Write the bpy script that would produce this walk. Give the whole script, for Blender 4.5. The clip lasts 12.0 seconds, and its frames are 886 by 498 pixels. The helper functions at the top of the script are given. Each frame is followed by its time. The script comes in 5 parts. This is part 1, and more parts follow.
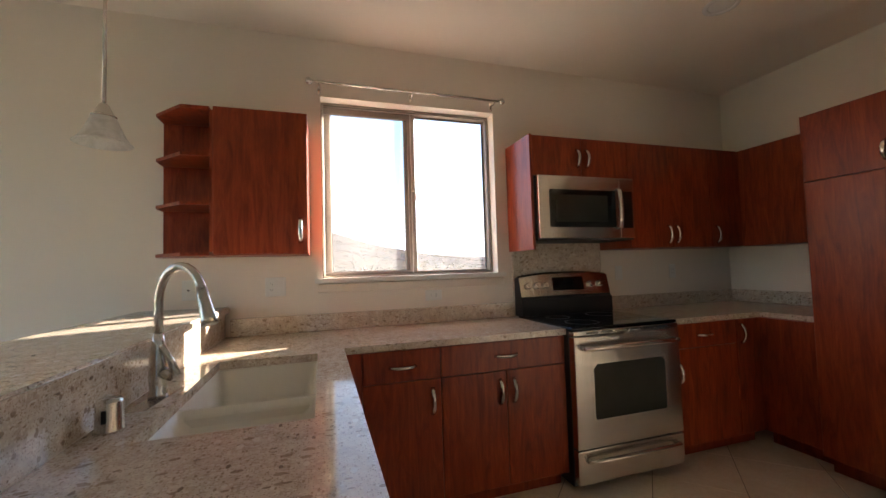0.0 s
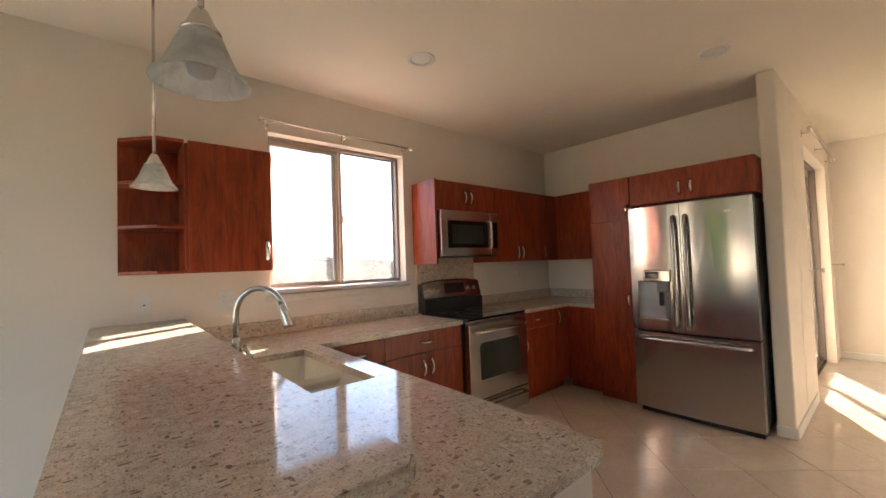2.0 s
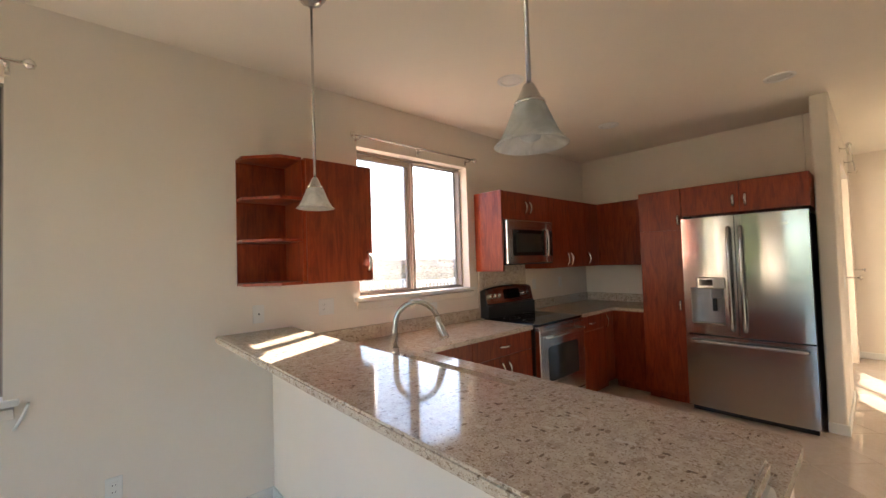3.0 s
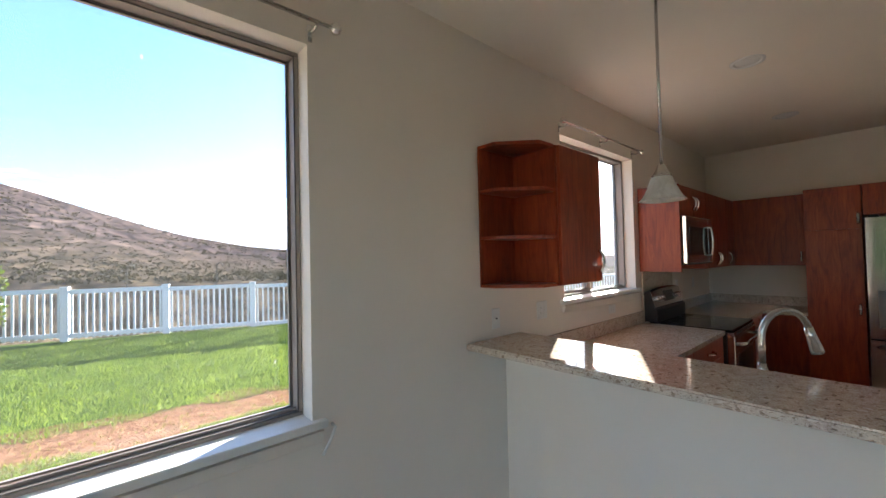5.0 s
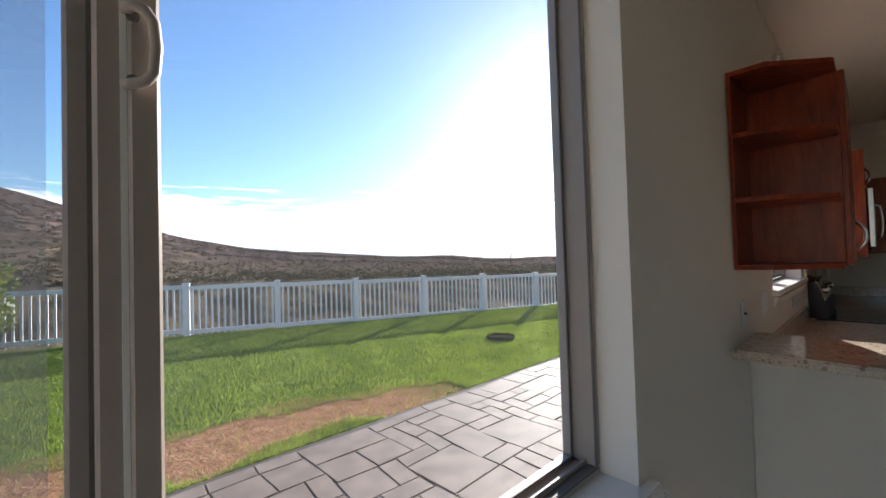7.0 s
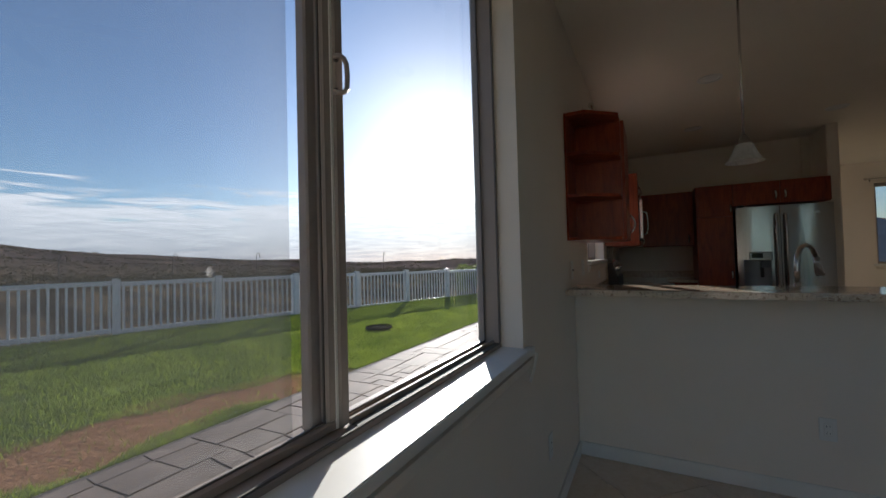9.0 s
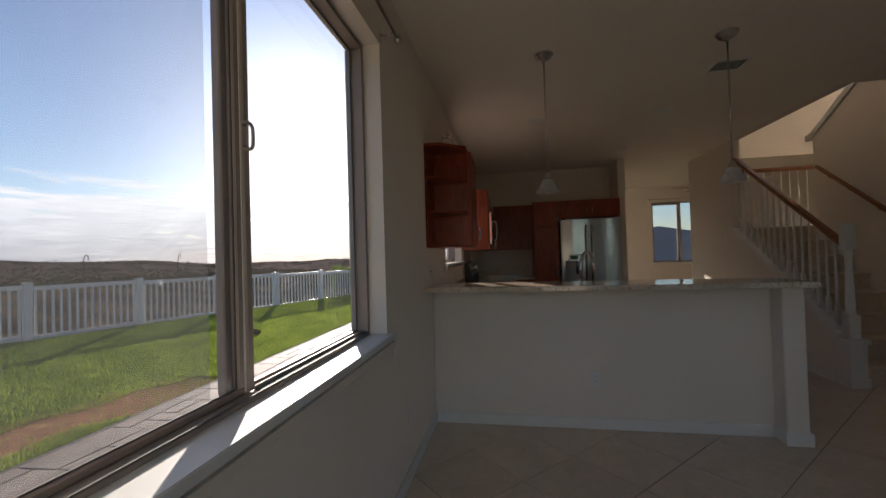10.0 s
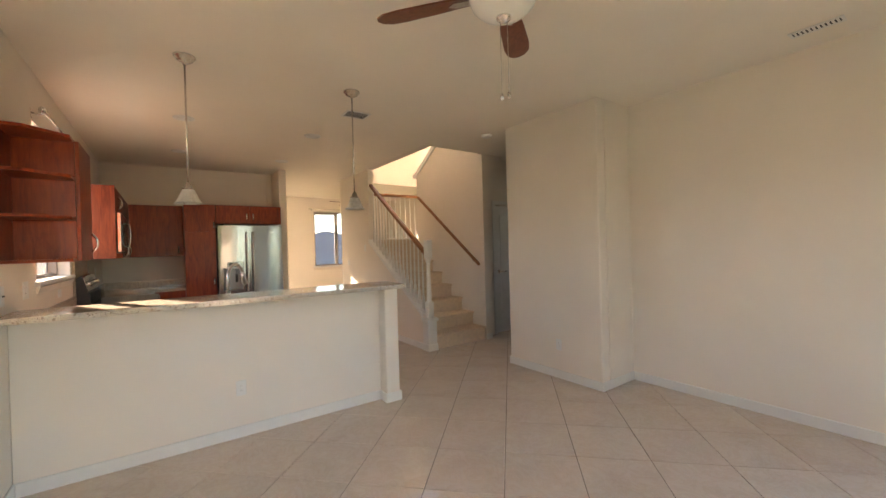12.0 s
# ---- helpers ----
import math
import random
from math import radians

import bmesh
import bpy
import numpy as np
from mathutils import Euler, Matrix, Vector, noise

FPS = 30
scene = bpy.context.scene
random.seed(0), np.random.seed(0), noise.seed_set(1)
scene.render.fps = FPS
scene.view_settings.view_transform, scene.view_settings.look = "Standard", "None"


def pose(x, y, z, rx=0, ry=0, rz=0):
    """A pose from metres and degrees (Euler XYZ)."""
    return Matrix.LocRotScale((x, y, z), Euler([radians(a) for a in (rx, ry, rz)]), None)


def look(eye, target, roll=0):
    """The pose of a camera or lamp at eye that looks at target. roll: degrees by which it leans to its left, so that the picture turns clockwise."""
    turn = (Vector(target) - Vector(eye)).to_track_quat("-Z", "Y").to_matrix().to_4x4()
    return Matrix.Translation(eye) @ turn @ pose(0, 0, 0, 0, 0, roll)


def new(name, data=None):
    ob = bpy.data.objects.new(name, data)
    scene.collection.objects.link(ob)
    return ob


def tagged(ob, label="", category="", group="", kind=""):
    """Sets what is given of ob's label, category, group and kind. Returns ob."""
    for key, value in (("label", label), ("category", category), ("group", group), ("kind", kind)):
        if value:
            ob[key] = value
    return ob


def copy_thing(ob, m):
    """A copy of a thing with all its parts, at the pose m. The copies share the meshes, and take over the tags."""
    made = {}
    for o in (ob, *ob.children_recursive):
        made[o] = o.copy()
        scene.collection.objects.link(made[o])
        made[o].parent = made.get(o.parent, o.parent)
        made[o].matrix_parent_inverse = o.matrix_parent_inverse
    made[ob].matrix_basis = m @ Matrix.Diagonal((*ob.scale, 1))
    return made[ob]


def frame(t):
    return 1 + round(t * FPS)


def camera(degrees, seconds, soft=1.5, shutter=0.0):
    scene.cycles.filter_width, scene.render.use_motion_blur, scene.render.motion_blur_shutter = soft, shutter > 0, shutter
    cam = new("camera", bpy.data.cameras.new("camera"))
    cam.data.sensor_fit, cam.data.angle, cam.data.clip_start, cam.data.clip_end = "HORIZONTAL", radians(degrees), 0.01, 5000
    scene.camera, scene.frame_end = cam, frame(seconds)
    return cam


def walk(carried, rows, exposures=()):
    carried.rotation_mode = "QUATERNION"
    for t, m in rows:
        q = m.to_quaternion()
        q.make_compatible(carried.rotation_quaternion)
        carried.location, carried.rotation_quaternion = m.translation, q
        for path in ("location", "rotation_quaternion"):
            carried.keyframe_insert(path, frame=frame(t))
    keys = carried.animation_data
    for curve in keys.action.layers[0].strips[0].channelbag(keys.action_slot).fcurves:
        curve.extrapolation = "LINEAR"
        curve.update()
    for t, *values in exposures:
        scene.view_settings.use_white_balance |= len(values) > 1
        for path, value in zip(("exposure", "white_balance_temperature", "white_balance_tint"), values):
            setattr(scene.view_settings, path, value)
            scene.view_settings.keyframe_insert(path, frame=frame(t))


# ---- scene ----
cam = camera(97.2, 12.0)
PATH = [
    (0, (0.556, 0.849, 1.276), (1.155, 2.754, 1.37), -1.7),
    (0.5, (0.393, 0.677, 1.296), (1.187, 2.51, 1.384), -1.8),
    (1, (0.185, 0.562, 1.312), (1.163, 2.305, 1.392), -1.8),
    (1.4, (0.002, 0.484, 1.339), (1.164, 2.11, 1.407), -2.0),
    (1.5, (-0.046, 0.469, 1.343), (1.151, 2.071, 1.411), -1.9),
    (2, (-0.33, 0.432, 1.386), (0.973, 1.947, 1.455), -1.9),
    (2.5, (-0.659, 0.524, 1.445), (0.672, 2.015, 1.512), -1.9),
    (3, (-0.957, 0.771, 1.487), (0.384, 2.254, 1.549), -1.8),
    (3.2, (-1.044, 0.906, 1.5), (0.302, 2.385, 1.559), -1.9),
    (4.8, (-1.826, 1.796, 1.535), (-0.489, 3.283, 1.588), -1.3),
    (5, (-1.878, 1.94, 1.541), (-0.545, 3.43, 1.586), -1.3),
    (5.5, (-2.019, 2.269, 1.528), (-0.683, 3.757, 1.577), -1.3),
    (6, (-2.113, 2.571, 1.524), (-0.778, 4.06, 1.572), -1.4),
    (6.5, (-2.126, 2.874, 1.504), (-0.79, 4.361, 1.548), -1.5),
    (6.7, (-2.14, 2.978, 1.489), (-0.802, 4.464, 1.534), -1.6),
    (8.5, (-2.484, 3.131, 1.258), (-0.952, 4.414, 1.33), -1.1),
    (8.6, (-2.525, 3.091, 1.261), (-0.935, 4.302, 1.326), -1.1),
    (8.9, (-2.69, 2.996, 1.28), (-0.957, 3.993, 1.33), -1.6),
    (9, (-2.746, 2.965, 1.283), (-0.982, 3.907, 1.331), -1.5),
    (9.5, (-3.003, 2.855, 1.302), (-1.128, 3.549, 1.347), -1.7),
    (9.9, (-3.115, 2.805, 1.309), (-1.164, 3.244, 1.341), -1.6),
    (10, (-3.134, 2.791, 1.314), (-1.164, 3.138, 1.345), -1.7),
    (10.5, (-3.207, 2.753, 1.322), (-1.222, 2.512, 1.329), -1.8),
    (11, (-3.292, 2.712, 1.333), (-1.42, 2.007, 1.336), -1.8),
    (11.5, (-3.357, 2.675, 1.367), (-1.612, 1.698, 1.361), -1.7),
    (12, (-3.409, 2.649, 1.398), (-1.776, 1.494, 1.388), -1.6),
]
EXPOSURES = [(0.0, 3.2, 6250, 11), (1.0, 3.5, 6400, 12), (2.0, 3.6, 6550, 14), (3.2, 3.55, 6500, 14), (5.0, 2.8, 5700, 9), (6.7, 1.95, 5800, 10), (8.4, 0.6, 5650, 8), (9.5, 1.0, 6050, 12), (10.5, 1.5, 6600, 16), (11.0, 2.6, 7100, 17), (11.5, 3.4, 7300, 16), (12.0, 3.45, 7300, 16)]
walk(cam, [(t, look(eye, target, roll)) for t, eye, target, roll in PATH], EXPOSURES)

# ---- world, sun, exposure ----
SUN_AZ, SUN_EL = 62.7, 17.0
world = bpy.data.worlds.new("sky")
scene.world = world
world.use_nodes = True
wn = world.node_tree.nodes
sky = wn.new("ShaderNodeTexSky")
sky.sky_type = "NISHITA"
sky.sun_disc = False
sky.sun_elevation, sky.sun_rotation = radians(SUN_EL), radians(SUN_AZ)
sky.air_density, sky.dust_density, sky.ozone_density = 1.0, 0.6, 3.5
wn["Background"].inputs["Strength"].default_value = 0.078
world.node_tree.links.new(sky.outputs["Color"], wn["Background"].inputs["Color"])
sun = new("sun", bpy.data.lights.new("sun", "SUN"))
sun.data.energy, sun.data.angle, sun.data.color = 4.5, radians(0.55), (1.0, 0.9, 0.76)
sa, se = radians(SUN_AZ), radians(SUN_EL)
SUN_DIR = Vector((math.sin(sa) * math.cos(se), math.cos(sa) * math.cos(se), math.sin(se)))
sun.matrix_world = look(SUN_DIR * 60, (0, 0, 0))


# ---- materials ----
def nodes_of(name):
    m = bpy.data.materials.new(name)
    m.use_nodes = True
    return m, m.node_tree.nodes, m.node_tree.links, m.node_tree.nodes["Principled BSDF"]


def ramp(n, stops):
    r = n.new("ShaderNodeValToRGB")
    e = r.color_ramp.elements
    while len(e) < len(stops):
        e.new(0.5)
    for el, (p, c) in zip(e, stops):
        el.position, el.color = p, (*c, 1)
    return r


def coords(n, l, scale=(1, 1, 1), shift=True, space="Object"):
    tc = n.new("ShaderNodeTexCoord")
    mp = n.new("ShaderNodeMapping")
    mp.inputs["Scale"].default_value = scale
    l.new(tc.outputs[space], mp.inputs["Vector"])
    if shift:
        oi = n.new("ShaderNodeObjectInfo")
        mul = n.new("ShaderNodeMath")
        mul.operation = "MULTIPLY"
        mul.inputs[1].default_value = 37.0
        l.new(oi.outputs["Random"], mul.inputs[0])
        l.new(mul.outputs[0], mp.inputs["Location"])
    return mp.outputs["Vector"]


def tex(n, l, vec, scale, detail=4.0, rough=0.55, distort=0.0):
    t = n.new("ShaderNodeTexNoise")
    t.inputs["Scale"].default_value, t.inputs["Detail"].default_value = scale, detail
    t.inputs["Roughness"].default_value, t.inputs["Distortion"].default_value = rough, distort
    l.new(vec, t.inputs["Vector"])
    return t.outputs["Fac"]


def mixc(n, l, fac, a, b, mode="MIX"):
    m = n.new("ShaderNodeMix")
    m.data_type, m.blend_type = "RGBA", mode
    for sock, v in ((m.inputs[0], fac), (m.inputs[6], a), (m.inputs[7], b)):
        if hasattr(v, "is_linked"):
            l.new(v, sock)
        elif isinstance(v, tuple):
            sock.default_value = (*v, 1)
        else:
            sock.default_value = v
    return m.outputs[2]


def bump(n, l, b, height, strength=0.2, distance=0.002):
    k = n.new("ShaderNodeBump")
    k.inputs["Strength"].default_value, k.inputs["Distance"].default_value = strength, distance
    l.new(height, k.inputs["Height"])
    l.new(k.outputs["Normal"], b.inputs["Normal"])


def plain(name, colour, rough, metal=0.0, var=0.08, scale=6.0, fine=120.0, relief=0.05, space="Object"):
    """Paint, plastic, metal: a colour that drifts at two scales, with fine relief."""
    m, n, l, b = nodes_of(name)
    v = coords(n, l, space=space)
    big, small = tex(n, l, v, scale), tex(n, l, v, fine, 2)
    lo, hi = tuple(c * (1 - var) for c in colour), tuple(min(1, c * (1 + var)) for c in colour)
    r = ramp(n, [(0.3, lo), (0.7, hi)])
    l.new(big, r.inputs["Fac"])
    l.new(mixc(n, l, 0.12, r.outputs["Color"], mixc(n, l, small, lo, hi)), b.inputs["Base Color"])
    b.inputs["Roughness"].default_value, b.inputs["Metallic"].default_value = rough, metal
    if relief:
        bump(n, l, b, small, relief)
    return m


def make_wood(name, dark, mid, light, rough=0.28):
    m, n, l, b = nodes_of(name)
    v = coords(n, l, (11.0, 11.0, 1.7))
    g1 = tex(n, l, v, 1.8, 7, 0.66, 1.1)
    v2 = coords(n, l, (60, 60, 2.2))
    g2 = tex(n, l, v2, 2.0, 3)
    r = ramp(n, [(0.28, dark), (0.5, mid), (0.75, light)])
    l.new(g1, r.inputs["Fac"])
    r2 = ramp(n, [(0.35, (0.78, 0.72, 0.68)), (0.65, (1.0, 1.0, 1.0))])
    l.new(g2, r2.inputs["Fac"])
    l.new(mixc(n, l, 0.75, r.outputs["Color"], r2.outputs["Color"], "MULTIPLY"), b.inputs["Base Color"])
    b.inputs["Roughness"].default_value = rough
    b.inputs["Specular IOR Level"].default_value = 0.35
    bump(n, l, b, g2, 0.08, 0.001)
    return m


def make_stone(name):
    m, n, l, b = nodes_of(name)
    v = coords(n, l, shift=False)
    cloud = tex(n, l, v, 26.0, 6, 0.7)
    r = ramp(n, [(0.3, (0.47, 0.365, 0.275)), (0.5, (0.64, 0.535, 0.42)), (0.72, (0.74, 0.655, 0.535))])
    l.new(cloud, r.inputs["Fac"])
    col = r.outputs["Color"]
    for scale, edge, tone, stretch, rare in ((115.0, 0.30, (0.30, 0.20, 0.125), (1, 0.5, 1), 0.6), (150.0, 0.42, (0.76, 0.68, 0.56), (0.7, 1, 1), 0.5), (230.0, 0.38, (0.34, 0.235, 0.15), (1, 1, 1), 0.5), (70.0, 0.24, (0.15, 0.085, 0.05), (0.42, 1, 1), 0.8), (44.0, 0.28, (0.26, 0.17, 0.11), (0.55, 1, 1), 0.78), (38.0, 0.27, (0.78, 0.72, 0.62), (1, 0.6, 1), 0.78), (52.0, 0.22, (0.12, 0.07, 0.045), (1, 0.5, 1), 0.8)):
        vo = n.new("ShaderNodeTexVoronoi")
        vo.inputs["Scale"].default_value = scale
        wob = mixc(n, l, 0.02, coords(n, l, stretch, False), n.new("ShaderNodeTexNoise").outputs["Color"])
        l.new(wob, vo.inputs["Vector"])
        near = n.new("ShaderNodeMath")
        near.operation = "LESS_THAN"
        near.inputs[1].default_value = edge
        l.new(vo.outputs["Distance"], near.inputs[0])
        sep = n.new("ShaderNodeSeparateColor")
        l.new(vo.outputs["Color"], sep.inputs[0])
        pick = n.new("ShaderNodeMath")
        pick.operation = "GREATER_THAN"
        pick.inputs[1].default_value = rare
        l.new(sep.outputs[0], pick.inputs[0])
        both = n.new("ShaderNodeMath")
        both.operation = "MULTIPLY"
        l.new(near.outputs[0], both.inputs[0])
        l.new(pick.outputs[0], both.inputs[1])
        dim = n.new("ShaderNodeMath")
        dim.operation = "MULTIPLY"
        dim.inputs[1].default_value = 0.72
        l.new(both.outputs[0], dim.inputs[0])
        col = mixc(n, l, dim.outputs[0], col, tone)
    l.new(col, b.inputs["Base Color"])
    b.inputs["Roughness"].default_value = 0.09
    return m


def make_tile(name):
    m, n, l, b = nodes_of(name)
    v = coords(n, l)
    cloud, vein = tex(n, l, v, 2.4, 6, 0.6, 0.8), tex(n, l, v, 5.5, 6, 0.7, 2.5)
    r = ramp(n, [(0.3, (0.66, 0.555, 0.45)), (0.55, (0.715, 0.615, 0.51)), (0.75, (0.75, 0.655, 0.55))])
    l.new(cloud, r.inputs["Fac"])
    r2 = ramp(n, [(0.44, (1, 1, 1)), (0.5, (0.86, 0.78, 0.68)), (0.56, (1, 1, 1))])
    l.new(vein, r2.inputs["Fac"])
    l.new(mixc(n, l, 0.4, r.outputs["Color"], r2.outputs["Color"], "MULTIPLY"), b.inputs["Base Color"])
    rr = ramp(n, [(0.3, (0.035,) * 3), (0.7, (0.085,) * 3)])
    l.new(cloud, rr.inputs["Fac"])
    l.new(rr.outputs["Color"], b.inputs["Roughness"])
    return m


def make_steel(name, colour=(0.50, 0.488, 0.468), rough=0.16, along=(3, 3, 2)):
    m, n, l, b = nodes_of(name)
    g = tex(n, l, coords(n, l, along), 1.0, 3)
    rr = ramp(n, [(0.3, (rough * 0.9,) * 3), (0.7, (rough * 1.15,) * 3)])
    l.new(g, rr.inputs["Fac"])
    grain = n.new("ShaderNodeCombineXYZ")
    grain.inputs["Z"].default_value = 1.0
    l.new(grain.outputs[0], b.inputs["Tangent"])
    b.inputs["Anisotropic"].default_value, b.inputs["Anisotropic Rotation"].default_value = 0.7, 0.0
    l.new(rr.outputs["Color"], b.inputs["Roughness"])
    b.inputs["Base Color"].default_value = (*colour, 1)
    b.inputs["Metallic"].default_value = 1.0
    wave = tex(n, l, coords(n, l, (7, 7, 0.8)), 1.0, 1.5, distort=0.5)
    bump(n, l, b, wave, 0.17, 0.008)
    return m


def make_pane(name, clear=(0.985, 0.985, 0.985), film=0.008):
    m = bpy.data.materials.new(name)
    m.use_nodes = True
    n, l = m.node_tree.nodes, m.node_tree.links
    n.remove(n["Principled BSDF"])
    t, g, fr, mx = n.new("ShaderNodeBsdfTransparent"), n.new("ShaderNodeBsdfGlossy"), n.new("ShaderNodeLayerWeight"), n.new("ShaderNodeMixShader")
    t.inputs["Color"].default_value = (*clear, 1)
    g.inputs["Roughness"].default_value = 0.02
    steep, share = n.new("ShaderNodeMath"), n.new("ShaderNodeMath")
    steep.operation, share.operation = "POWER", "MULTIPLY_ADD"
    steep.inputs[1].default_value = 5.0
    share.inputs[1].default_value, share.inputs[2].default_value = 0.6, 0.03
    fr.inputs["Blend"].default_value = 0.5
    l.new(fr.outputs["Facing"], steep.inputs[0])
    l.new(steep.outputs[0], share.inputs[0])
    l.new(share.outputs[0], mx.inputs[0])
    l.new(t.outputs[0], mx.inputs[1])
    l.new(g.outputs[0], mx.inputs[2])
    # a thin pale film that hazes the view, with a few dried spots
    pale_film, film_mix = n.new("ShaderNodeBsdfTranslucent"), n.new("ShaderNodeMixShader")
    pale_film.inputs["Color"].default_value = (0.92, 0.90, 0.88, 1)
    spots = ramp(n, [(0.3, (film * 0.7,) * 3), (0.7, (film * 1.3,) * 3)])
    l.new(tex(n, l, coords(n, l, (2, 2, 1)), 2.2, 6, 0.65), spots.inputs["Fac"])
    speck, few, sep, mark, both = n.new("ShaderNodeTexVoronoi"), n.new("ShaderNodeMath"), n.new("ShaderNodeSeparateColor"), n.new("ShaderNodeMath"), n.new("ShaderNodeMath")
    speck.inputs["Scale"].default_value = 11.0
    l.new(coords(n, l, (1.5, 1, 0.8)), speck.inputs["Vector"])
    l.new(speck.outputs["Color"], sep.inputs[0])
    few.operation, mark.operation, both.operation = "GREATER_THAN", "LESS_THAN", "MULTIPLY"
    few.inputs[1].default_value, mark.inputs[1].default_value = 0.93, 0.075
    l.new(sep.outputs[0], few.inputs[0])
    l.new(speck.outputs["Distance"], mark.inputs[0])
    l.new(few.outputs[0], both.inputs[0])
    l.new(mark.outputs[0], both.inputs[1])
    l.new(mixc(n, l, both.outputs[0], spots.outputs["Color"], (0.12, 0.12, 0.12)), film_mix.inputs[0])
    l.new(mx.outputs[0], film_mix.inputs[1])
    l.new(pale_film.outputs[0], film_mix.inputs[2])
    l.new(film_mix.outputs[0], n["Material Output"].inputs["Surface"])
    return m


def make_screen(name):
    """Fine woven mesh: mostly open, its threads catching the daylight as a thin veil."""
    m = bpy.data.materials.new(name)
    m.use_nodes = True
    n, l = m.node_tree.nodes, m.node_tree.links
    n.remove(n["Principled BSDF"])
    t, d, tl, both, mx = n.new("ShaderNodeBsdfTransparent"), n.new("ShaderNodeBsdfDiffuse"), n.new("ShaderNodeBsdfTranslucent"), n.new("ShaderNodeMixShader"), n.new("ShaderNodeMixShader")
    d.inputs["Color"].default_value = tl.inputs["Color"].default_value = (0.09, 0.09, 0.09, 1)
    dirt = ramp(n, [(0.3, (0.16,) * 3), (0.7, (0.21,) * 3)])
    l.new(tex(n, l, coords(n, l, (3, 3, 1), False), 1.3, 4), dirt.inputs["Fac"])
    both.inputs[0].default_value = 0.6
    l.new(d.outputs[0], both.inputs[1])
    l.new(tl.outputs[0], both.inputs[2])
    l.new(dirt.outputs["Color"], mx.inputs[0])
    l.new(t.outputs[0], mx.inputs[1])
    l.new(both.outputs[0], mx.inputs[2])
    l.new(mx.outputs[0], n["Material Output"].inputs["Surface"])
    return m


def make_leaf(name, lo, hi, scale=1.5, rough=0.6, space="Object", glow=0.32):
    m, n, l, b = nodes_of(name)
    v = coords(n, l, shift=False, space=space)
    r = ramp(n, [(0.3, lo), (0.7, hi)])
    l.new(tex(n, l, v, scale, 5), r.inputs["Fac"])
    isl = n.new("ShaderNodeNewGeometry")
    r2 = ramp(n, [(0, (0.4, 0.42, 0.4)), (1, (1.35, 1.35, 1.15))])
    l.new(isl.outputs["Random Per Island"], r2.inputs["Fac"])
    l.new(mixc(n, l, 1.0, r.outputs["Color"], r2.outputs["Color"], "MULTIPLY"), b.inputs["Base Color"])
    b.inputs["Roughness"].default_value = rough
    thin, both = n.new("ShaderNodeBsdfTranslucent"), n.new("ShaderNodeMixShader")
    l.new(mixc(n, l, 1.0, b.inputs["Base Color"].links[0].from_socket, (1.5, 1.4, 0.7), "MULTIPLY"), thin.inputs["Color"])
    both.inputs[0].default_value = glow
    l.new(b.outputs[0], both.inputs[1])
    l.new(thin.outputs[0], both.inputs[2])
    l.new(both.outputs[0], n["Material Output"].inputs["Surface"])
    return m


def make_frosted(name):
    """Milky alabaster glass: lets the daylight through as a soft glow, with faint swirls."""
    m, n, l, b = nodes_of(name)
    swirl = ramp(n, [(0.35, (0.70, 0.69, 0.65)), (0.6, (0.86, 0.85, 0.82))])
    l.new(tex(n, l, coords(n, l), 16.0, 4, 0.6, 1.5), swirl.inputs["Fac"])
    l.new(swirl.outputs["Color"], b.inputs["Base Color"])
    b.inputs["Roughness"].default_value = 0.22
    thin, both = n.new("ShaderNodeBsdfTranslucent"), n.new("ShaderNodeMixShader")
    l.new(swirl.outputs["Color"], thin.inputs["Color"])
    both.inputs[0].default_value = 0.65
    l.new(b.outputs[0], both.inputs[1])
    l.new(thin.outputs[0], both.inputs[2])
    l.new(both.outputs[0], n["Material Output"].inputs["Surface"])
    return m


M_WALL = plain("wall_paint", (0.81, 0.732, 0.635), 0.75, var=0.03, scale=1.5, fine=160, relief=0.12)
M_CEIL = plain("ceiling_paint", (0.87, 0.80, 0.69), 0.85, var=0.03, scale=1.2, fine=130, relief=0.2)
M_TRIM = plain("white_trim_paint", (0.78, 0.76, 0.71), 0.4, var=0.03)
M_WOOD = make_wood("cherry_veneer", (0.14, 0.018, 0.006), (0.28, 0.044, 0.0125), (0.41, 0.082, 0.022), 0.32)
M_OAK = make_wood("oak_rail", (0.20, 0.075, 0.03), (0.30, 0.12, 0.045), (0.38, 0.16, 0.06))
M_BLADE = make_wood("fan_blade_walnut", (0.12, 0.035, 0.018), (0.19, 0.06, 0.03), (0.25, 0.085, 0.045))
M_STONE = make_stone("speckled_quartz")
M_TILE = make_tile("polished_tile")
M_GROUT = plain("grout", (0.20, 0.16, 0.12), 0.9, var=0.2)
M_STEEL = make_steel("brushed_steel")
M_NICHE = plain("satin_grey_metal", (0.36, 0.35, 0.335), 0.38, 0.7, relief=0)
M_RANGE = make_steel("range_steel", (0.66, 0.645, 0.62), 0.2)
M_CHROME = plain("satin_nickel", (0.74, 0.72, 0.69), 0.2, 1.0, relief=0)
M_NICKEL = plain("brushed_nickel", (0.60, 0.58, 0.55), 0.24, 1.0, relief=0)
# for gaskets, and for shade drawn as dark strips in frame and track
M_SEAL_SHADE = plain("dark_seal_and_gap_shade", (0.12, 0.105, 0.092), 0.7)
M_BLACK = plain("black_glass", (0.012, 0.012, 0.013), 0.06, relief=0)
M_DARK = plain("black_plastic", (0.02, 0.02, 0.022), 0.45)
M_GREY = plain("grey_control_panel", (0.20, 0.20, 0.21), 0.3)
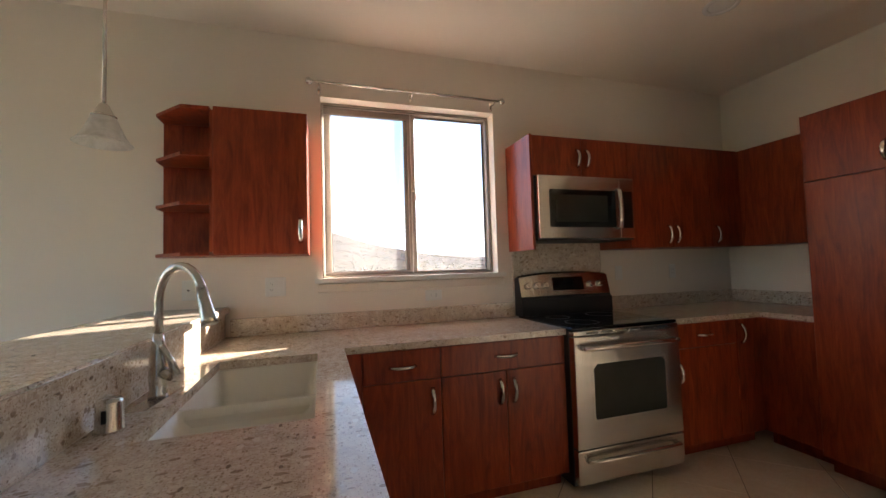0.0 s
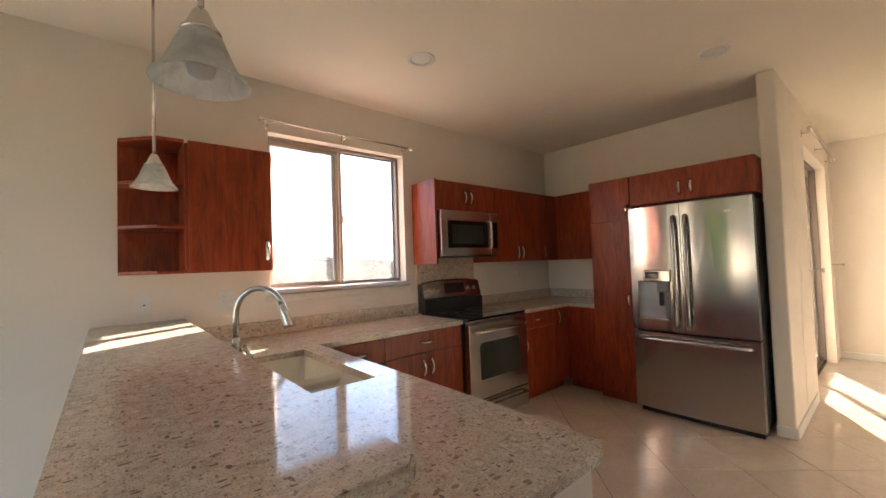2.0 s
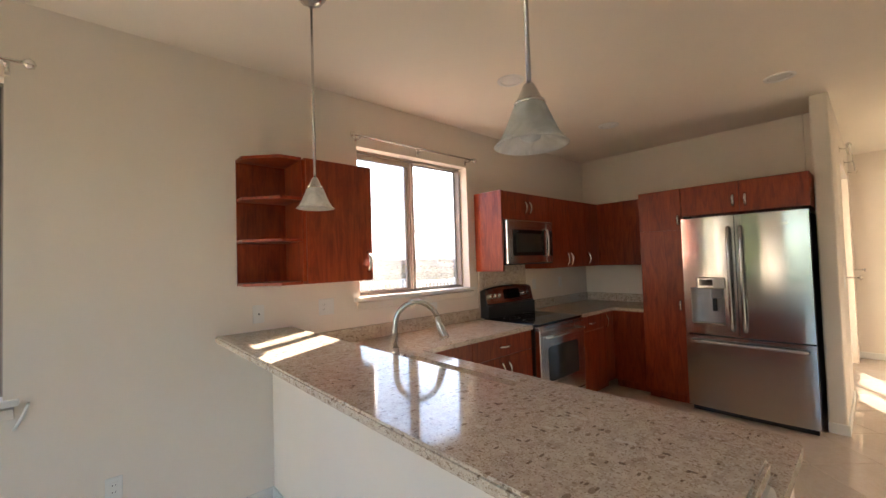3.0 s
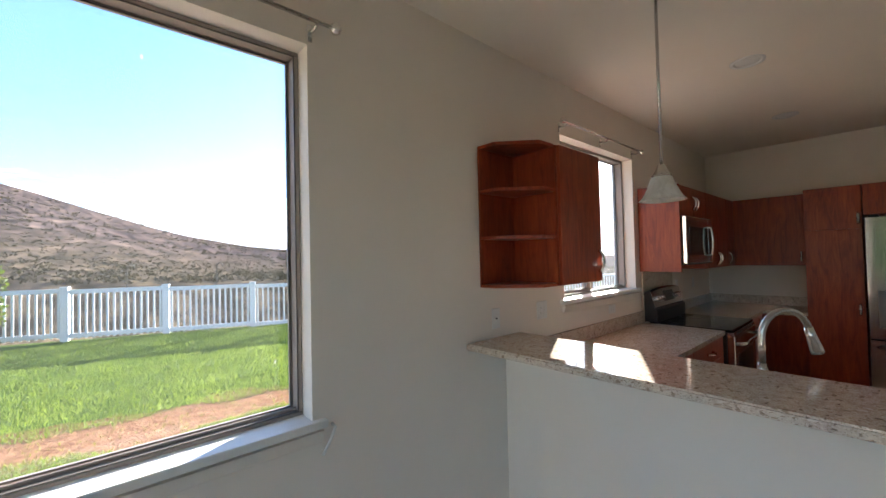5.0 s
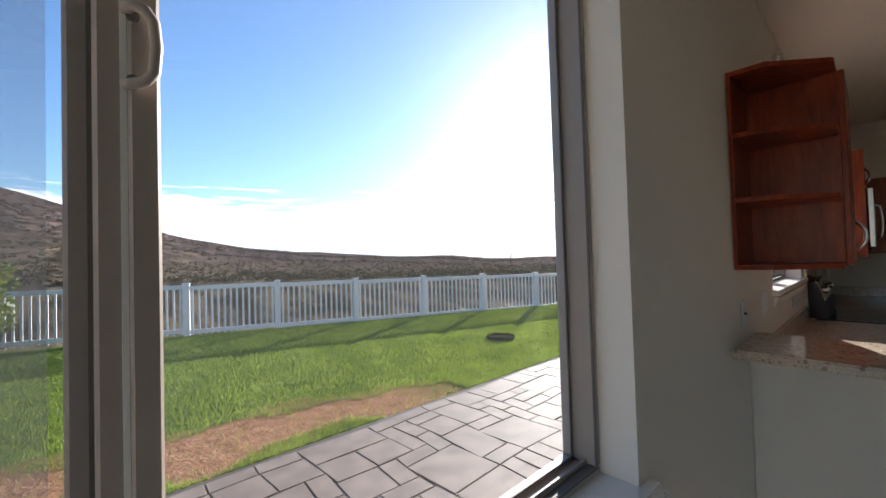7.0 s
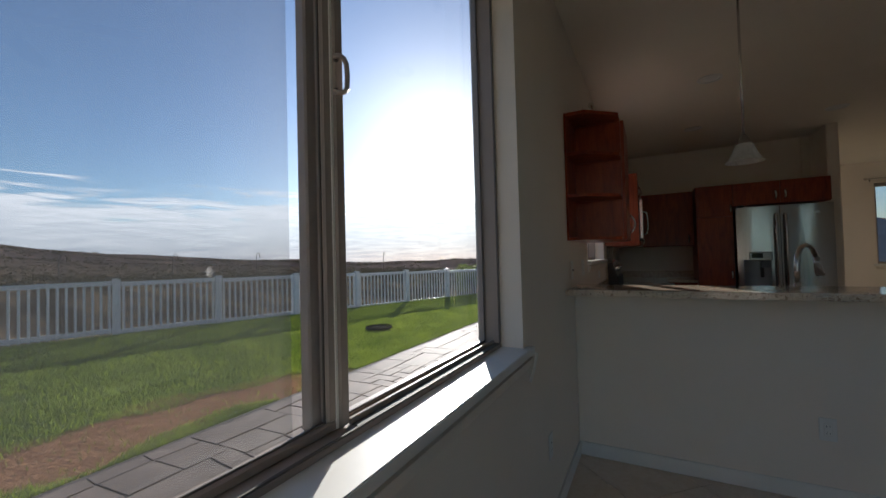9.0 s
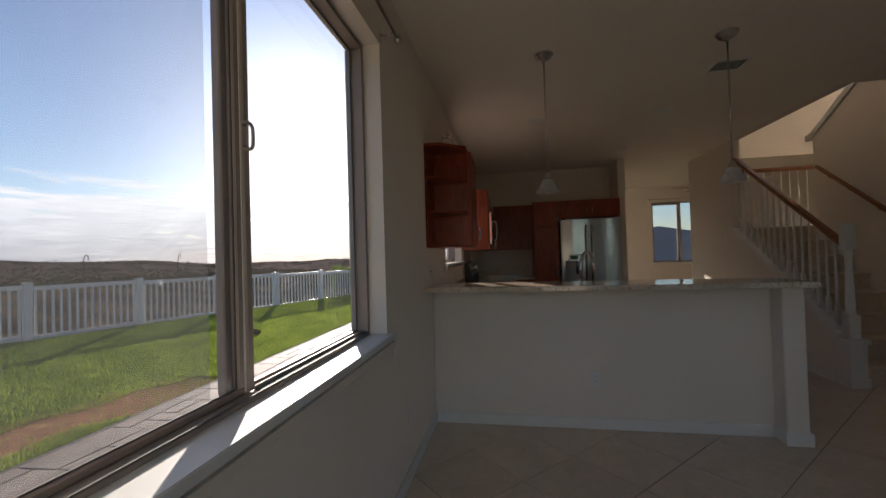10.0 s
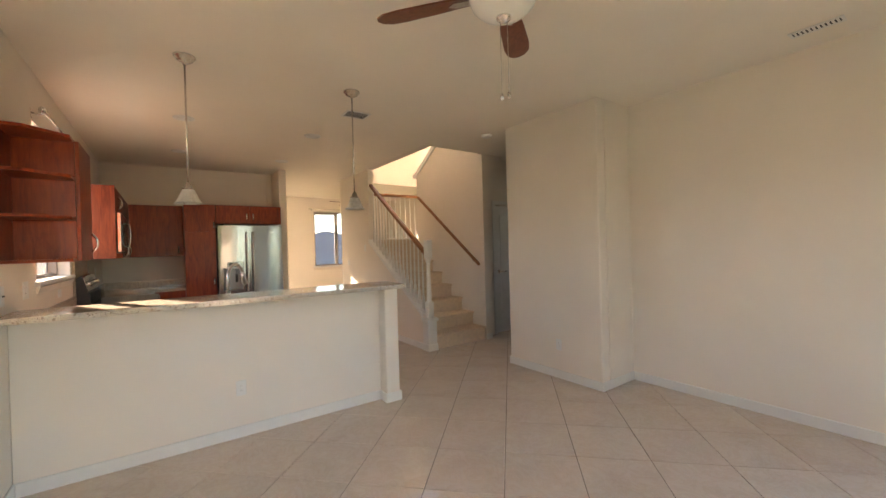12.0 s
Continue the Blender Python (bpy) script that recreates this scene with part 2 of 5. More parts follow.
M_WHITE = plain("white_plastic", (0.78, 0.77, 0.73), 0.35, var=0.02)
M_SINK = plain("cream_sink", (0.85, 0.81, 0.70), 0.22, var=0.03, relief=0)
M_VINYL = plain("taupe_window_vinyl", (0.36, 0.30, 0.255), 0.45, var=0.05)
M_SHADE = make_frosted("frosted_glass")
M_BOWL = plain("opal_glass", (0.86, 0.84, 0.77), 0.25, var=0.03, relief=0)
M_CARPET = plain("beige_carpet", (0.66, 0.52, 0.375), 0.95, var=0.1, scale=18, fine=420, relief=0.8)
M_FENCE = plain("white_vinyl_fence", (0.60, 0.60, 0.60), 0.5, var=0.04)
M_PANE = make_pane("clear_pane")
# stronger film, so that haze washes out the kitchen window's view
M_HAZY = make_pane("hazy_pane", film=0.05)
M_SCREEN = make_screen("insect_screen")
# pane greyed to dim the living room's view and daylight
M_DIMMED = make_pane("dimmed_pane", (0.76, 0.76, 0.745), 0.004)
M_OVEN = plain("dark_oven_glass", (0.040, 0.042, 0.034), 0.07, relief=0)
M_ROOF = plain("grey_shingle", (0.27, 0.24, 0.235), 0.9, var=0.25, scale=3)
M_STUCCO = plain("tan_stucco", (0.42, 0.36, 0.28), 0.9, var=0.1)
M_PAVER = plain("stamped_concrete", (0.195, 0.150, 0.123), 0.7, var=0.35, scale=4.5, fine=17, relief=0.55)
M_PAVER.node_tree.nodes["Principled BSDF"].inputs["Specular IOR Level"].default_value = 0.22
M_PJOINT = plain("paver_joint", (0.07, 0.055, 0.045), 0.95, var=0.2)
M_BARK = plain("bark", (0.14, 0.10, 0.07), 0.95, var=0.3, relief=0.6)
M_LEAF = make_leaf("tree_leaf", (0.06, 0.11, 0.015), (0.16, 0.20, 0.03))
M_SCRUB = make_leaf("scrub_leaf", (0.055, 0.048, 0.038), (0.11, 0.095, 0.070), 0.1, 1.0, glow=0.1)
M_SCRUB.node_tree.nodes["Principled BSDF"].inputs["Specular IOR Level"].default_value = 0.05
M_LAWN_DARK = plain("matte_lawn_dark", (0.035, 0.032, 0.022), 1.0, var=0.3)
M_LAWN_DARK.node_tree.nodes["Principled BSDF"].inputs["Specular IOR Level"].default_value = 0.0


# ---- mesh helpers ----
def box(x0, x1, y0, y1, z0, z1, bev=0.0, seg=1, bm=None):
    own = bmesh.new()
    bmesh.ops.create_cube(own, size=1.0, matrix=Matrix.Translation(((x0 + x1) / 2, (y0 + y1) / 2, (z0 + z1) / 2)) @ Matrix.Diagonal((x1 - x0, y1 - y0, z1 - z0, 1)))
    if bev:
        bmesh.ops.bevel(own, geom=own.edges[:], offset=bev, segments=seg, affect="EDGES", profile=0.5)
    return merge(bm, own)


def merge(bm, own):
    if bm is None:
        return own
    me = bpy.data.meshes.new("tmp")
    own.to_mesh(me)
    own.free()
    bm.from_mesh(me)
    bpy.data.meshes.remove(me)
    return bm


def tube(points, r, seg=10, bm=None, flat=1.0, radii=None):
    """A round bar swept along points, closed at both ends."""
    own, pts, rings, up = bmesh.new(), [Vector(p) for p in points], [], None
    for i, p in enumerate(pts):
        d = (pts[min(i + 1, len(pts) - 1)] - pts[max(i - 1, 0)]).normalized()
        if up is None:
            up = Vector((0, 0, 1)) if abs(d.z) < 0.9 else Vector((1, 0, 0))
        side = d.cross(up).normalized()
        up = side.cross(d).normalized()
        rr = radii[i] if radii else r
        rings.append([own.verts.new(p + side * math.cos(a) * rr + up * math.sin(a) * rr * flat) for a in (2 * math.pi * k / seg for k in range(seg))])
    for a, b in zip(rings, rings[1:]):
        for k in range(seg):
            own.faces.new((a[k], a[(k + 1) % seg], b[(k + 1) % seg], b[k])).smooth = True
    own.faces.new(rings[0][::-1])
    own.faces.new(rings[-1])
    bmesh.ops.recalc_face_normals(own, faces=own.faces[:])
    return merge(bm, own)


def lathe(profile, at=(0, 0, 0), seg=24, bm=None, cap=True):
    """A turned shape: (radius, height) pairs round the upright axis at a place."""
    own, rings = bmesh.new(), []
    for r, z in profile:
        rings.append([own.verts.new((at[0] + r * math.cos(2 * math.pi * k / seg), at[1] + r * math.sin(2 * math.pi * k / seg), at[2] + z)) for k in range(seg)])
    for a, b in zip(rings, rings[1:]):
        for k in range(seg):
            own.faces.new((a[k], a[(k + 1) % seg], b[(k + 1) % seg], b[k])).smooth = True
    if cap:
        own.faces.new(rings[0][::-1])
        own.faces.new(rings[-1])
    bmesh.ops.recalc_face_normals(own, faces=own.faces[:])
    return merge(bm, own)


def prism(poly, axis, a, b, bev=0.0, bm=None):
    """A flat outline pushed along an axis from a to b. Outline in the two other axes, in xyz order."""
    own = bmesh.new()

    def put(p, q, h):
        return {"x": (h, p, q), "y": (p, h, q), "z": (p, q, h)}[axis]
    lo, hi = [own.verts.new(put(p, q, a)) for p, q in poly], [own.verts.new(put(p, q, b)) for p, q in poly]
    own.faces.new(lo)
    own.faces.new(hi[::-1])
    for i in range(len(poly)):
        j = (i + 1) % len(poly)
        own.faces.new((lo[i], hi[i], hi[j], lo[j]))
    bmesh.ops.recalc_face_normals(own, faces=own.faces[:])
    if bev:
        bmesh.ops.bevel(own, geom=own.edges[:], offset=bev, segments=2, affect="EDGES")
    return merge(bm, own)


def part(name, bm, material, parent=None, label=""):
    me = bpy.data.meshes.new(name)
    bm.to_mesh(me)
    bm.free()
    me.materials.append(material)
    ob = new(name, me)
    ob.parent = parent
    return tagged(ob, label)


def thing(name, at, label, category, turn=0.0, group="", kind=""):
    ob = new(name)
    ob.empty_display_size = 0.1
    ob.matrix_basis = pose(*at, 0, 0, turn)
    return tagged(ob, label, category, group, kind)


def structure(name, bm, material, label, category):
    return tagged(part(name, bm, material), label, category, kind="structure")


def wall_mesh(u0, u1, z0, z1, v0, v1, holes=(), along="x"):
    """A wall between v0 and v1 with openings (u0, u1, z0, z1) cut through it."""
    bm = bmesh.new()
    cuts = sorted({u0, u1, *(h[0] for h in holes), *(h[1] for h in holes)})
    for a, b in zip(cuts, cuts[1:]):
        spans = [(z0, z1)]
        for h in holes:
            if h[0] <= a and b <= h[1]:
                spans = [s for p, q in spans for s in ((p, min(q, h[2])), (max(p, h[3]), q)) if s[1] - s[0] > 1e-6]
        for p, q in spans:
            box(*((a, b, v0, v1) if along == "x" else (v0, v1, a, b)), p, q, bm=bm)
    bmesh.ops.remove_doubles(bm, verts=bm.verts[:], dist=1e-5)
    return bm


# ---- the plan ----
H = 2.77                      # ceiling
NORTH, EAST_K, EAST_L = 3.42, 4.05, 6.8
SOUTH, WEST = -1.2, -5.4
KW = (0.57, 1.775, 1.225, 2.395)      # kitchen window opening
DW = (-3.05, -1.25, 0.92, 2.395)      # dining window opening
LD = (4.70, 6.40, 0.0, 2.40)          # living room glass door in its north wall
LW = (-1.75, -0.49, 0.985, 2.41)      # living room east window
WDS = [(0.1, 1.35, 0.1, 2.5), (2.3, 3.2, 0.1, 2.5)]   # tall windows in the west wall
SW = (-5.3, -3.4, 0.1, 2.5)           # unseen tall window added in the south wall for daylight
HW = (0.30, 0.85, 1.3, 2.2)           # unseen window added at the hallway's end to light it
UP = 5.4

structure("wall_north", wall_mesh(WEST - 0.15, EAST_K + 0.15, -0.2, H + 0.2, NORTH, NORTH + 0.186, [KW, DW]), M_WALL, "beige painted wall with fine plaster texture", "wall")
structure("wall_east", wall_mesh(1.18, NORTH, 0, H, EAST_K, EAST_K + 0.15, along="y"), M_WALL, "beige painted kitchen wall behind cabinets", "wall")
stub = box(3.5, EAST_K, 0.975, 1.09, 0, H, 0.012, 2)
structure("wall_living_north", stub, M_WALL, "beige painted wall beside the refrigerator", "wall")
structure("wall_living_north_outer", wall_mesh(EAST_K, EAST_L, 0, H, 0.9745, 1.175, [LD]), M_WALL, "beige painted wall around the glass door", "wall")
structure("wall_living_east", wall_mesh(-5.0, 1.09, 0, H, EAST_L, EAST_L + 0.15, [LW], along="y"), M_WALL, "warm beige living room wall with window", "wall")
structure("wall_west", wall_mesh(SOUTH - 0.186, NORTH, 0, H, WEST - 0.15, WEST, WDS, along="y"), M_WALL, "beige painted wall with a tall window", "wall")
structure("wall_south", wall_mesh(WEST, -1.27, 0, H, SOUTH - 0.186, SOUTH, [SW]), M_WALL, "beige painted dining room wall", "wall")
bump_bm = box(-1.27, -0.07, -0.78, -0.66, 0, H, 0.012, 2)
box(-1.27, -1.15, SOUTH - 0.186, -0.785, 0, H, bm=bump_bm)
structure("wall_bump_out", bump_bm, M_WALL, "beige wall projection with rounded corners", "wall")
structure("wall_hall_west", box(-0.19, -0.07, -3.6, -0.785, 0, H), M_WALL, "beige hallway wall", "wall")
structure("wall_hall_end", wall_mesh(-0.19, EAST_L, 0, UP, -3.786, -3.6, [HW]), M_WALL, "beige end wall", "wall")
structure("wall_living_south", box(3.6, EAST_L, -2.72, -2.6, 0, H), M_WALL, "beige living room wall", "wall")

# stairwell: flight along x between y -1.22 and -0.26
RISE, TREAD, X0 = 0.195, 0.272, 1.02
LAND_X, LAND_Z = X0 + 7 * TREAD, 8 * RISE
side = prism([(1.07, 0), (4.1, 0), (4.1, UP), (2.80, UP), (2.80, 1.53), (1.07, 0.44)], "y", -0.31, -0.20)
structure("wall_stair_north", side, M_WALL, "cream stair side wall with sloping top", "wall")
back = prism([(1.07, 0), (2.86, 0), (2.86, 2.76), (2.22, 3.15), (1.07, 3.9)], "y", -1.34, -1.22)
structure("wall_stair_south", back, M_WALL, "cream wall along the staircase", "wall")
structure("trim_stair_cap", prism([(2.95, 2.71), (2.95, 2.78), (2.86, 2.80), (2.16, 3.25), (1.07, 3.98), (1.07, 3.90), (2.13, 3.18), (2.84, 2.74)], "y", -1.37, -1.19), M_TRIM, "white moulded cap on the stair wall", "trim")
# its high opening is unseen, added to let daylight into the stairwell
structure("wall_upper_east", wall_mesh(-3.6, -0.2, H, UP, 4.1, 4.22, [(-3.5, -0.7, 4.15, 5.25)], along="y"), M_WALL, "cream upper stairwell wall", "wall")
structure("wall_upper_north", box(1.0, 2.80, -0.31, -0.20, H, UP), M_WALL, "cream upper stairwell wall", "wall")
structure("wall_upper_west", box(0.85, 1.0, -3.6, -0.2, H + 0.2, UP), M_WALL, "cream upper stairwell wall", "wall")
# unseen slab, added only to keep the sun off the glass door
structure("roof_eave", box(4.22, 8.2, 1.18, 3.0, 2.45, 2.6), M_TRIM, "unseen white slab added to block sun at the glass door", "roof")
structure("ceiling_upper", box(0.85, 4.3, -3.75, -0.2, UP, UP + 0.12), M_CEIL, "cream upper ceiling", "ceiling")

# hallway recess with a door beside the stairs
jamb = prism([(-1.34, 0), (-1.34, 2.42), (-1.43, 2.56), (-1.78, 2.95), (-1.78, H), (-1.221, H), (-1.221, 0)], "x", 1.0, 1.07)
structure("wall_hall_arch", jamb, M_WALL, "cream wall with a clipped arch corner", "wall")
structure("wall_hall_door", wall_mesh(-3.6, -1.34, 0, H, 1.16, 1.26, [(-2.43, -1.60, 0, 2.04)], along="y"), M_WALL, "cream hallway wall with a door", "wall")

# ceilings, with the stairwell left open
ceil = box(WEST - 0.15, 1.0, SOUTH - 0.3, NORTH, H, H + 0.2)
box(-0.19, 1.0, -3.75, SOUTH - 0.3, H, H + 0.2, bm=ceil)
box(1.0, EAST_L + 0.15, -0.2, NORTH, H, H + 0.2, bm=ceil)
box(4.22, EAST_L + 0.15, -3.75, -0.2, H, H + 0.2, bm=ceil)
box(1.0, 1.3, -3.6, -1.345, H, H + 0.2, bm=ceil)
structure("ceiling", ceil, M_CEIL, "beige ceiling with fine plaster texture", "ceiling")

# half wall, pillar, baseboards
structure("wall_half", box(-0.085, 0.008, 1.0, NORTH, 0, 1.045, 0.006), M_WALL, "beige half wall under the breakfast bar", "wall")
structure("wall_half_end", box(-0.21, 0.008, 0.915, 1.05, 0, 1.044, 0.015, 3), M_WALL, "beige pillar at the end of the half wall", "wall")
structure("wall_peninsula_end", box(0.008, 0.60, 0.965, 1.05, 0, 0.862), M_WALL, "beige painted end of the peninsula", "wall")


def baseboard(x0, x1, y0, y1, h=0.085):
    structure("baseboard", box(x0, x1, y0, y1, 0, h, 0.004), M_TRIM, "white painted baseboard along the wall", "baseboard")


T = 0.013
baseboard(WEST, -0.085, NORTH - T, NORTH)
baseboard(-0.085 - T, -0.085, 1.05 + T, NORTH - T)
baseboard(-0.21 - T, -0.085, 1.05, 1.05 + T)
baseboard(-0.21 - T, -0.21, 0.915 - T, 1.05)
baseboard(-0.21, 0.60, 0.915 - T, 0.915)
baseboard(-1.27 - T, -0.07 + T, -0.66, -0.66 + T)
baseboard(-1.27 - T, -1.27, SOUTH, -0.66)
baseboard(WEST, -1.27 - T, SOUTH, SOUTH + T)
baseboard(-0.07, -0.07 + T, -3.6, -0.66)
baseboard(3.5, LD[0] - 0.06, 0.975 - T, 0.975)
baseboard(3.5 - T, 3.5, 0.975 - T, 1.09)
baseboard(EAST_L - T, EAST_L, -2.6, 0.975)
baseboard(1.16, 4.1, -0.20, -0.20 + T)
baseboard(1.0 - T, 1.0, -1.34, -1.221)


# ---- windows ----
def sliding_window(name, at, turn, w, h, label, screen_left=True, sill=True, latch_z=None, door=False, glass=None):
    """A two-sash slider: u along the wall, v outwards, origin at the lower left inner corner of the opening."""
    win = tagged(thing(name, at, label, "door" if door else "window", turn), kind="structure")
    f, v0, v1 = 0.018, 0.088, 0.182
    fr = box(0, w, v0, v1, 0, f, 0.004)
    for q in ((0, w, v0, v1, h - f, h), (0, f, v0, v1, f, h - f), (w - f, w, v0, v1, f, h - f)):
        box(*q, 0.004, bm=fr)
    frame_ob = part("window_frame", fr, M_VINYL, win)
    for q in ((f, w - f, f, f + 0.004), (f, w - f, h - f - 0.004, h - f), (w - f - 0.004, w - f, f + 0.004, h - f - 0.004)):
        part("reveal_line", box(q[0], q[1], v0 - 0.001, v0 + 0.004, q[2], q[3]), M_SEAL_SHADE, frame_ob)
    half = w / 2
    part("track", box(half + 0.04, w - f, v0 + 0.026, v0 + 0.034, f, f + 0.014, 0.002), M_VINYL, frame_ob)
    # solid dark strip stands in for the shade inside the track
    part("track_gap", box(half + 0.04, w - f, v0 + 0.006, v0 + 0.024, f, f + 0.003), M_SEAL_SHADE, frame_ob)
    # the sliding sash stands on the room side of the fixed one
    for i, (a, b, va) in enumerate(((f, half + 0.039, 0.124), (half - 0.037, w - f, 0.1485))):
        s = (0.044, 0.008)[i] if not door else 0.09
        sb = (0.020, 0.008)[i] if not door else 0.09
        va2, vp = va + (0.024, 0.028)[i], va + (0.011, 0.003)[i]
        left_stile, right_stile = (s, max(s, 0.054)) if i == 0 else (max(s, 0.055), s)
        sash = box(a, b, va, va2, f, f + sb, 0.004)
        for q in ((a, b, va, va2, h - f - s, h - f), (a, a + left_stile, va, va2, f + sb, h - f - s), (b - right_stile, b, va, va2, f + sb, h - f - s)):
            box(*q, 0.004, bm=sash)
        so = part("sash", sash, M_VINYL, win)
        pane = part("pane", box(a + left_stile - 0.004, b - right_stile + 0.004, vp, vp + 0.005, f + sb - 0.004, h - f - s + 0.004), glass or M_PANE, so)
        pane.visible_shadow = glass is M_DIMMED
        gk = box(a + left_stile - 0.001, b - right_stile + 0.001, vp - 0.004, vp - 0.0005, f + sb - 0.001, f + sb + 0.004)
        for q in ((a + left_stile - 0.001, b - right_stile + 0.001, h - f - s - 0.004, h - f - s + 0.001), (a + left_stile - 0.001, a + left_stile + 0.004, f + sb + 0.004, h - f - s - 0.004), (b - right_stile - 0.004, b - right_stile + 0.001, f + sb + 0.004, h - f - s - 0.004)):
            box(q[0], q[1], vp - 0.004, vp - 0.0005, q[2], q[3], bm=gk)
        part("gasket", gk, M_SEAL_SHADE, so)
        if i == 0 and not door:
            part("pull_rail", box(b - 0.027, b - 0.0005, va - 0.009, va + 0.001, f + 0.004, h - f - 0.004, 0.003), M_VINYL, so)
            # white colour stands in for the highlight along this strip
            part("weather_strip", box(b - 0.033, b - 0.0275, va - 0.003, va + 0.001, f + 0.004, h - f - 0.004), M_TRIM, so, "weather strip with its highlight painted white")
            if latch_z is not None:
                u, vf = b - 0.027, va - 0.008
                lt = tube([(u - 0.002, vf, latch_z - 0.037), (u + 0.004, vf - 0.012, latch_z - 0.039), (u + 0.013, vf - 0.015, latch_z - 0.036), (u + 0.020, vf - 0.016, latch_z - 0.026), (u + 0.022, vf - 0.016, latch_z), (u + 0.020, vf - 0.016, latch_z + 0.026), (u + 0.013, vf - 0.015, latch_z + 0.036), (u + 0.004, vf - 0.012, latch_z + 0.039), (u - 0.002, vf, latch_z + 0.037)], 0.0055, 8)
                part("latch", lt, M_VINYL, so, "taupe pull latch")
                for dz in (-0.033, 0.033):
                    part("screw", tube([(u + 0.004, vf + 0.0005, latch_z + dz), (u + 0.004, vf - 0.004, latch_z + dz)], 0.006, 8), M_SEAL_SHADE, so)
    if screen_left:
        sc = part("screen", box(f, half - 0.05, v1 + 0.004, v1 + 0.007, f, h - f), M_SCREEN, win, "grey insect screen")
        sc.visible_shadow = False
    if sill:
        sb = prism([(0.0, v0 + 0.004), (0.0, 0.0), (-0.05, 0.0), (-0.05, -0.032), (w + 0.052, -0.032), (w + 0.052, 0.0), (w, 0.0), (w, v0 + 0.004)], "z", -0.026, 0.004, 0.003)
        part("window_sill", sb, M_TRIM, win, "white painted sill board")
        ap = prism([(-0.004, -0.03), (-0.03, -0.035), (-0.012, -0.08), (-0.004, -0.085)], "x", -0.03, w + 0.035)
        part("apron", ap, M_WALL, win)
    return win


sliding_window("window_1", (DW[0], NORTH, DW[2]), 0, DW[1] - DW[0], DW[3] - DW[2], "large taupe vinyl sliding window with white sill", latch_z=0.752)
sliding_window("window_2", (KW[0], NORTH, KW[2]), 0, KW[1] - KW[0], KW[3] - KW[2], "taupe vinyl sliding window above the counter", screen_left=True, latch_z=0.56, glass=M_HAZY)
sliding_window("window_3", (EAST_L, LW[1], LW[2]), -90, LW[1] - LW[0], LW[3] - LW[2], "dark framed sliding window in the living room", screen_left=False, glass=M_DIMMED)
sliding_window("door_1", (LD[0], 0.975, 0.002), 0, LD[1] - LD[0], LD[3] - 0.002, "sliding glass door with taupe frame", False, False, door=True, glass=M_DIMMED)
for k, q in enumerate(WDS):
    sliding_window("window_%d" % (k + 4), (WEST, q[0], q[2]), 90, q[1] - q[0], q[3] - q[2], "tall taupe sliding window to the garden", False)
# two unseen windows, added to bring daylight into dining room and hall
sliding_window("window_6", (SW[1], SOUTH, SW[2]), 180, SW[1] - SW[0], SW[3] - SW[2], "unseen taupe window added to brighten the dining room", False)
sliding_window("window_7", (HW[1], -3.6, HW[2]), 180, HW[1] - HW[0], HW[3] - HW[2], "unseen taupe window added to light the hallway", False)

# ---- kitchen: cabinets ----
def handle(parent, u, z, upright=True, length=0.13, out=0.032, v=-0.02):
    pts = []
    for k in range(9):
        a = -1 + 2 * k / 8
        d = v - out * (1 - abs(a) ** 2.6)
        pts.append((u, d, z + a * length / 2) if upright else (u + a * length / 2, d, z))
    part("handle", tube(pts, 0.0115, 10, flat=0.75), M_CHROME, parent, "satin nickel arched pull")


def cabinet(name, at, turn, w, d, z0, z1, fronts, label, group, toe=0.0, material=None):
    """Carcass with doors: u across, front at v = 0, depth d; fronts are (u0, u1, z0, z1, handle, drawer)."""
    wood = material or M_WOOD
    cab = thing(name, at, label, "cabinet", turn, group)
    part("body", box(0, w, 0.001, d, z0 + toe, z1, 0.0015), wood, cab)
    if toe:
        part("toe_kick", box(0.0, w, 0.07, d, z0, z0 + toe - 0.002), wood, cab)
    for u0, u1, a, b, hd, drawer in fronts:
        f = part("drawer_front" if drawer else "door", box(u0 + 0.002, u1 - 0.002, -0.02, 0, a + 0.002, b - 0.002, 0.002), wood, cab)
        if hd:
            handle(f, *hd)
    return cab


TOP, BASE_F, UP_F = 0.872, 2.82, 3.10
G1, G2 = "base cabinets along the wall", "wall cabinets"
L_BASE = "reddish cherry base cabinet with nickel pulls"
# base run left of the range
cabinet("base_cabinet", (0.66, BASE_F, 0), 0, 0.08, 0.59, 0, TOP, [(0, 0.08, 0.1, TOP, None, False)], "narrow cherry filler panel beside a base cabinet", G1, 0.095)
cabinet("base_cabinet", (0.74, BASE_F, 0), 0, 0.40, 0.59, 0, TOP, [(0, 0.40, 0.71, TOP - 0.004, (0.20, 0.785, False), True), (0, 0.40, 0.1, 0.71, (0.352, 0.60), False)], L_BASE, G1, 0.095)
cabinet("base_cabinet", (1.14, BASE_F, 0), 0, 0.74, 0.59, 0, TOP, [(0, 0.74, 0.71, TOP - 0.004, (0.37, 0.79, False), True), (0, 0.37, 0.1, 0.71, (0.33, 0.60), False), (0.37, 0.74, 0.1, 0.71, (0.41, 0.60), False)], "wide cherry base cabinet with drawer and two doors", G1, 0.095)
# right of the range and round the corner
cabinet("base_cabinet", (2.655, BASE_F, 0), 0, 0.57, 0.59, 0, TOP, [(0, 0.57, 0.71, TOP - 0.004, (0.28, 0.79, False), True), (0, 0.57, 0.1, 0.71, (0.055, 0.56), False)], L_BASE, G1, 0.095)
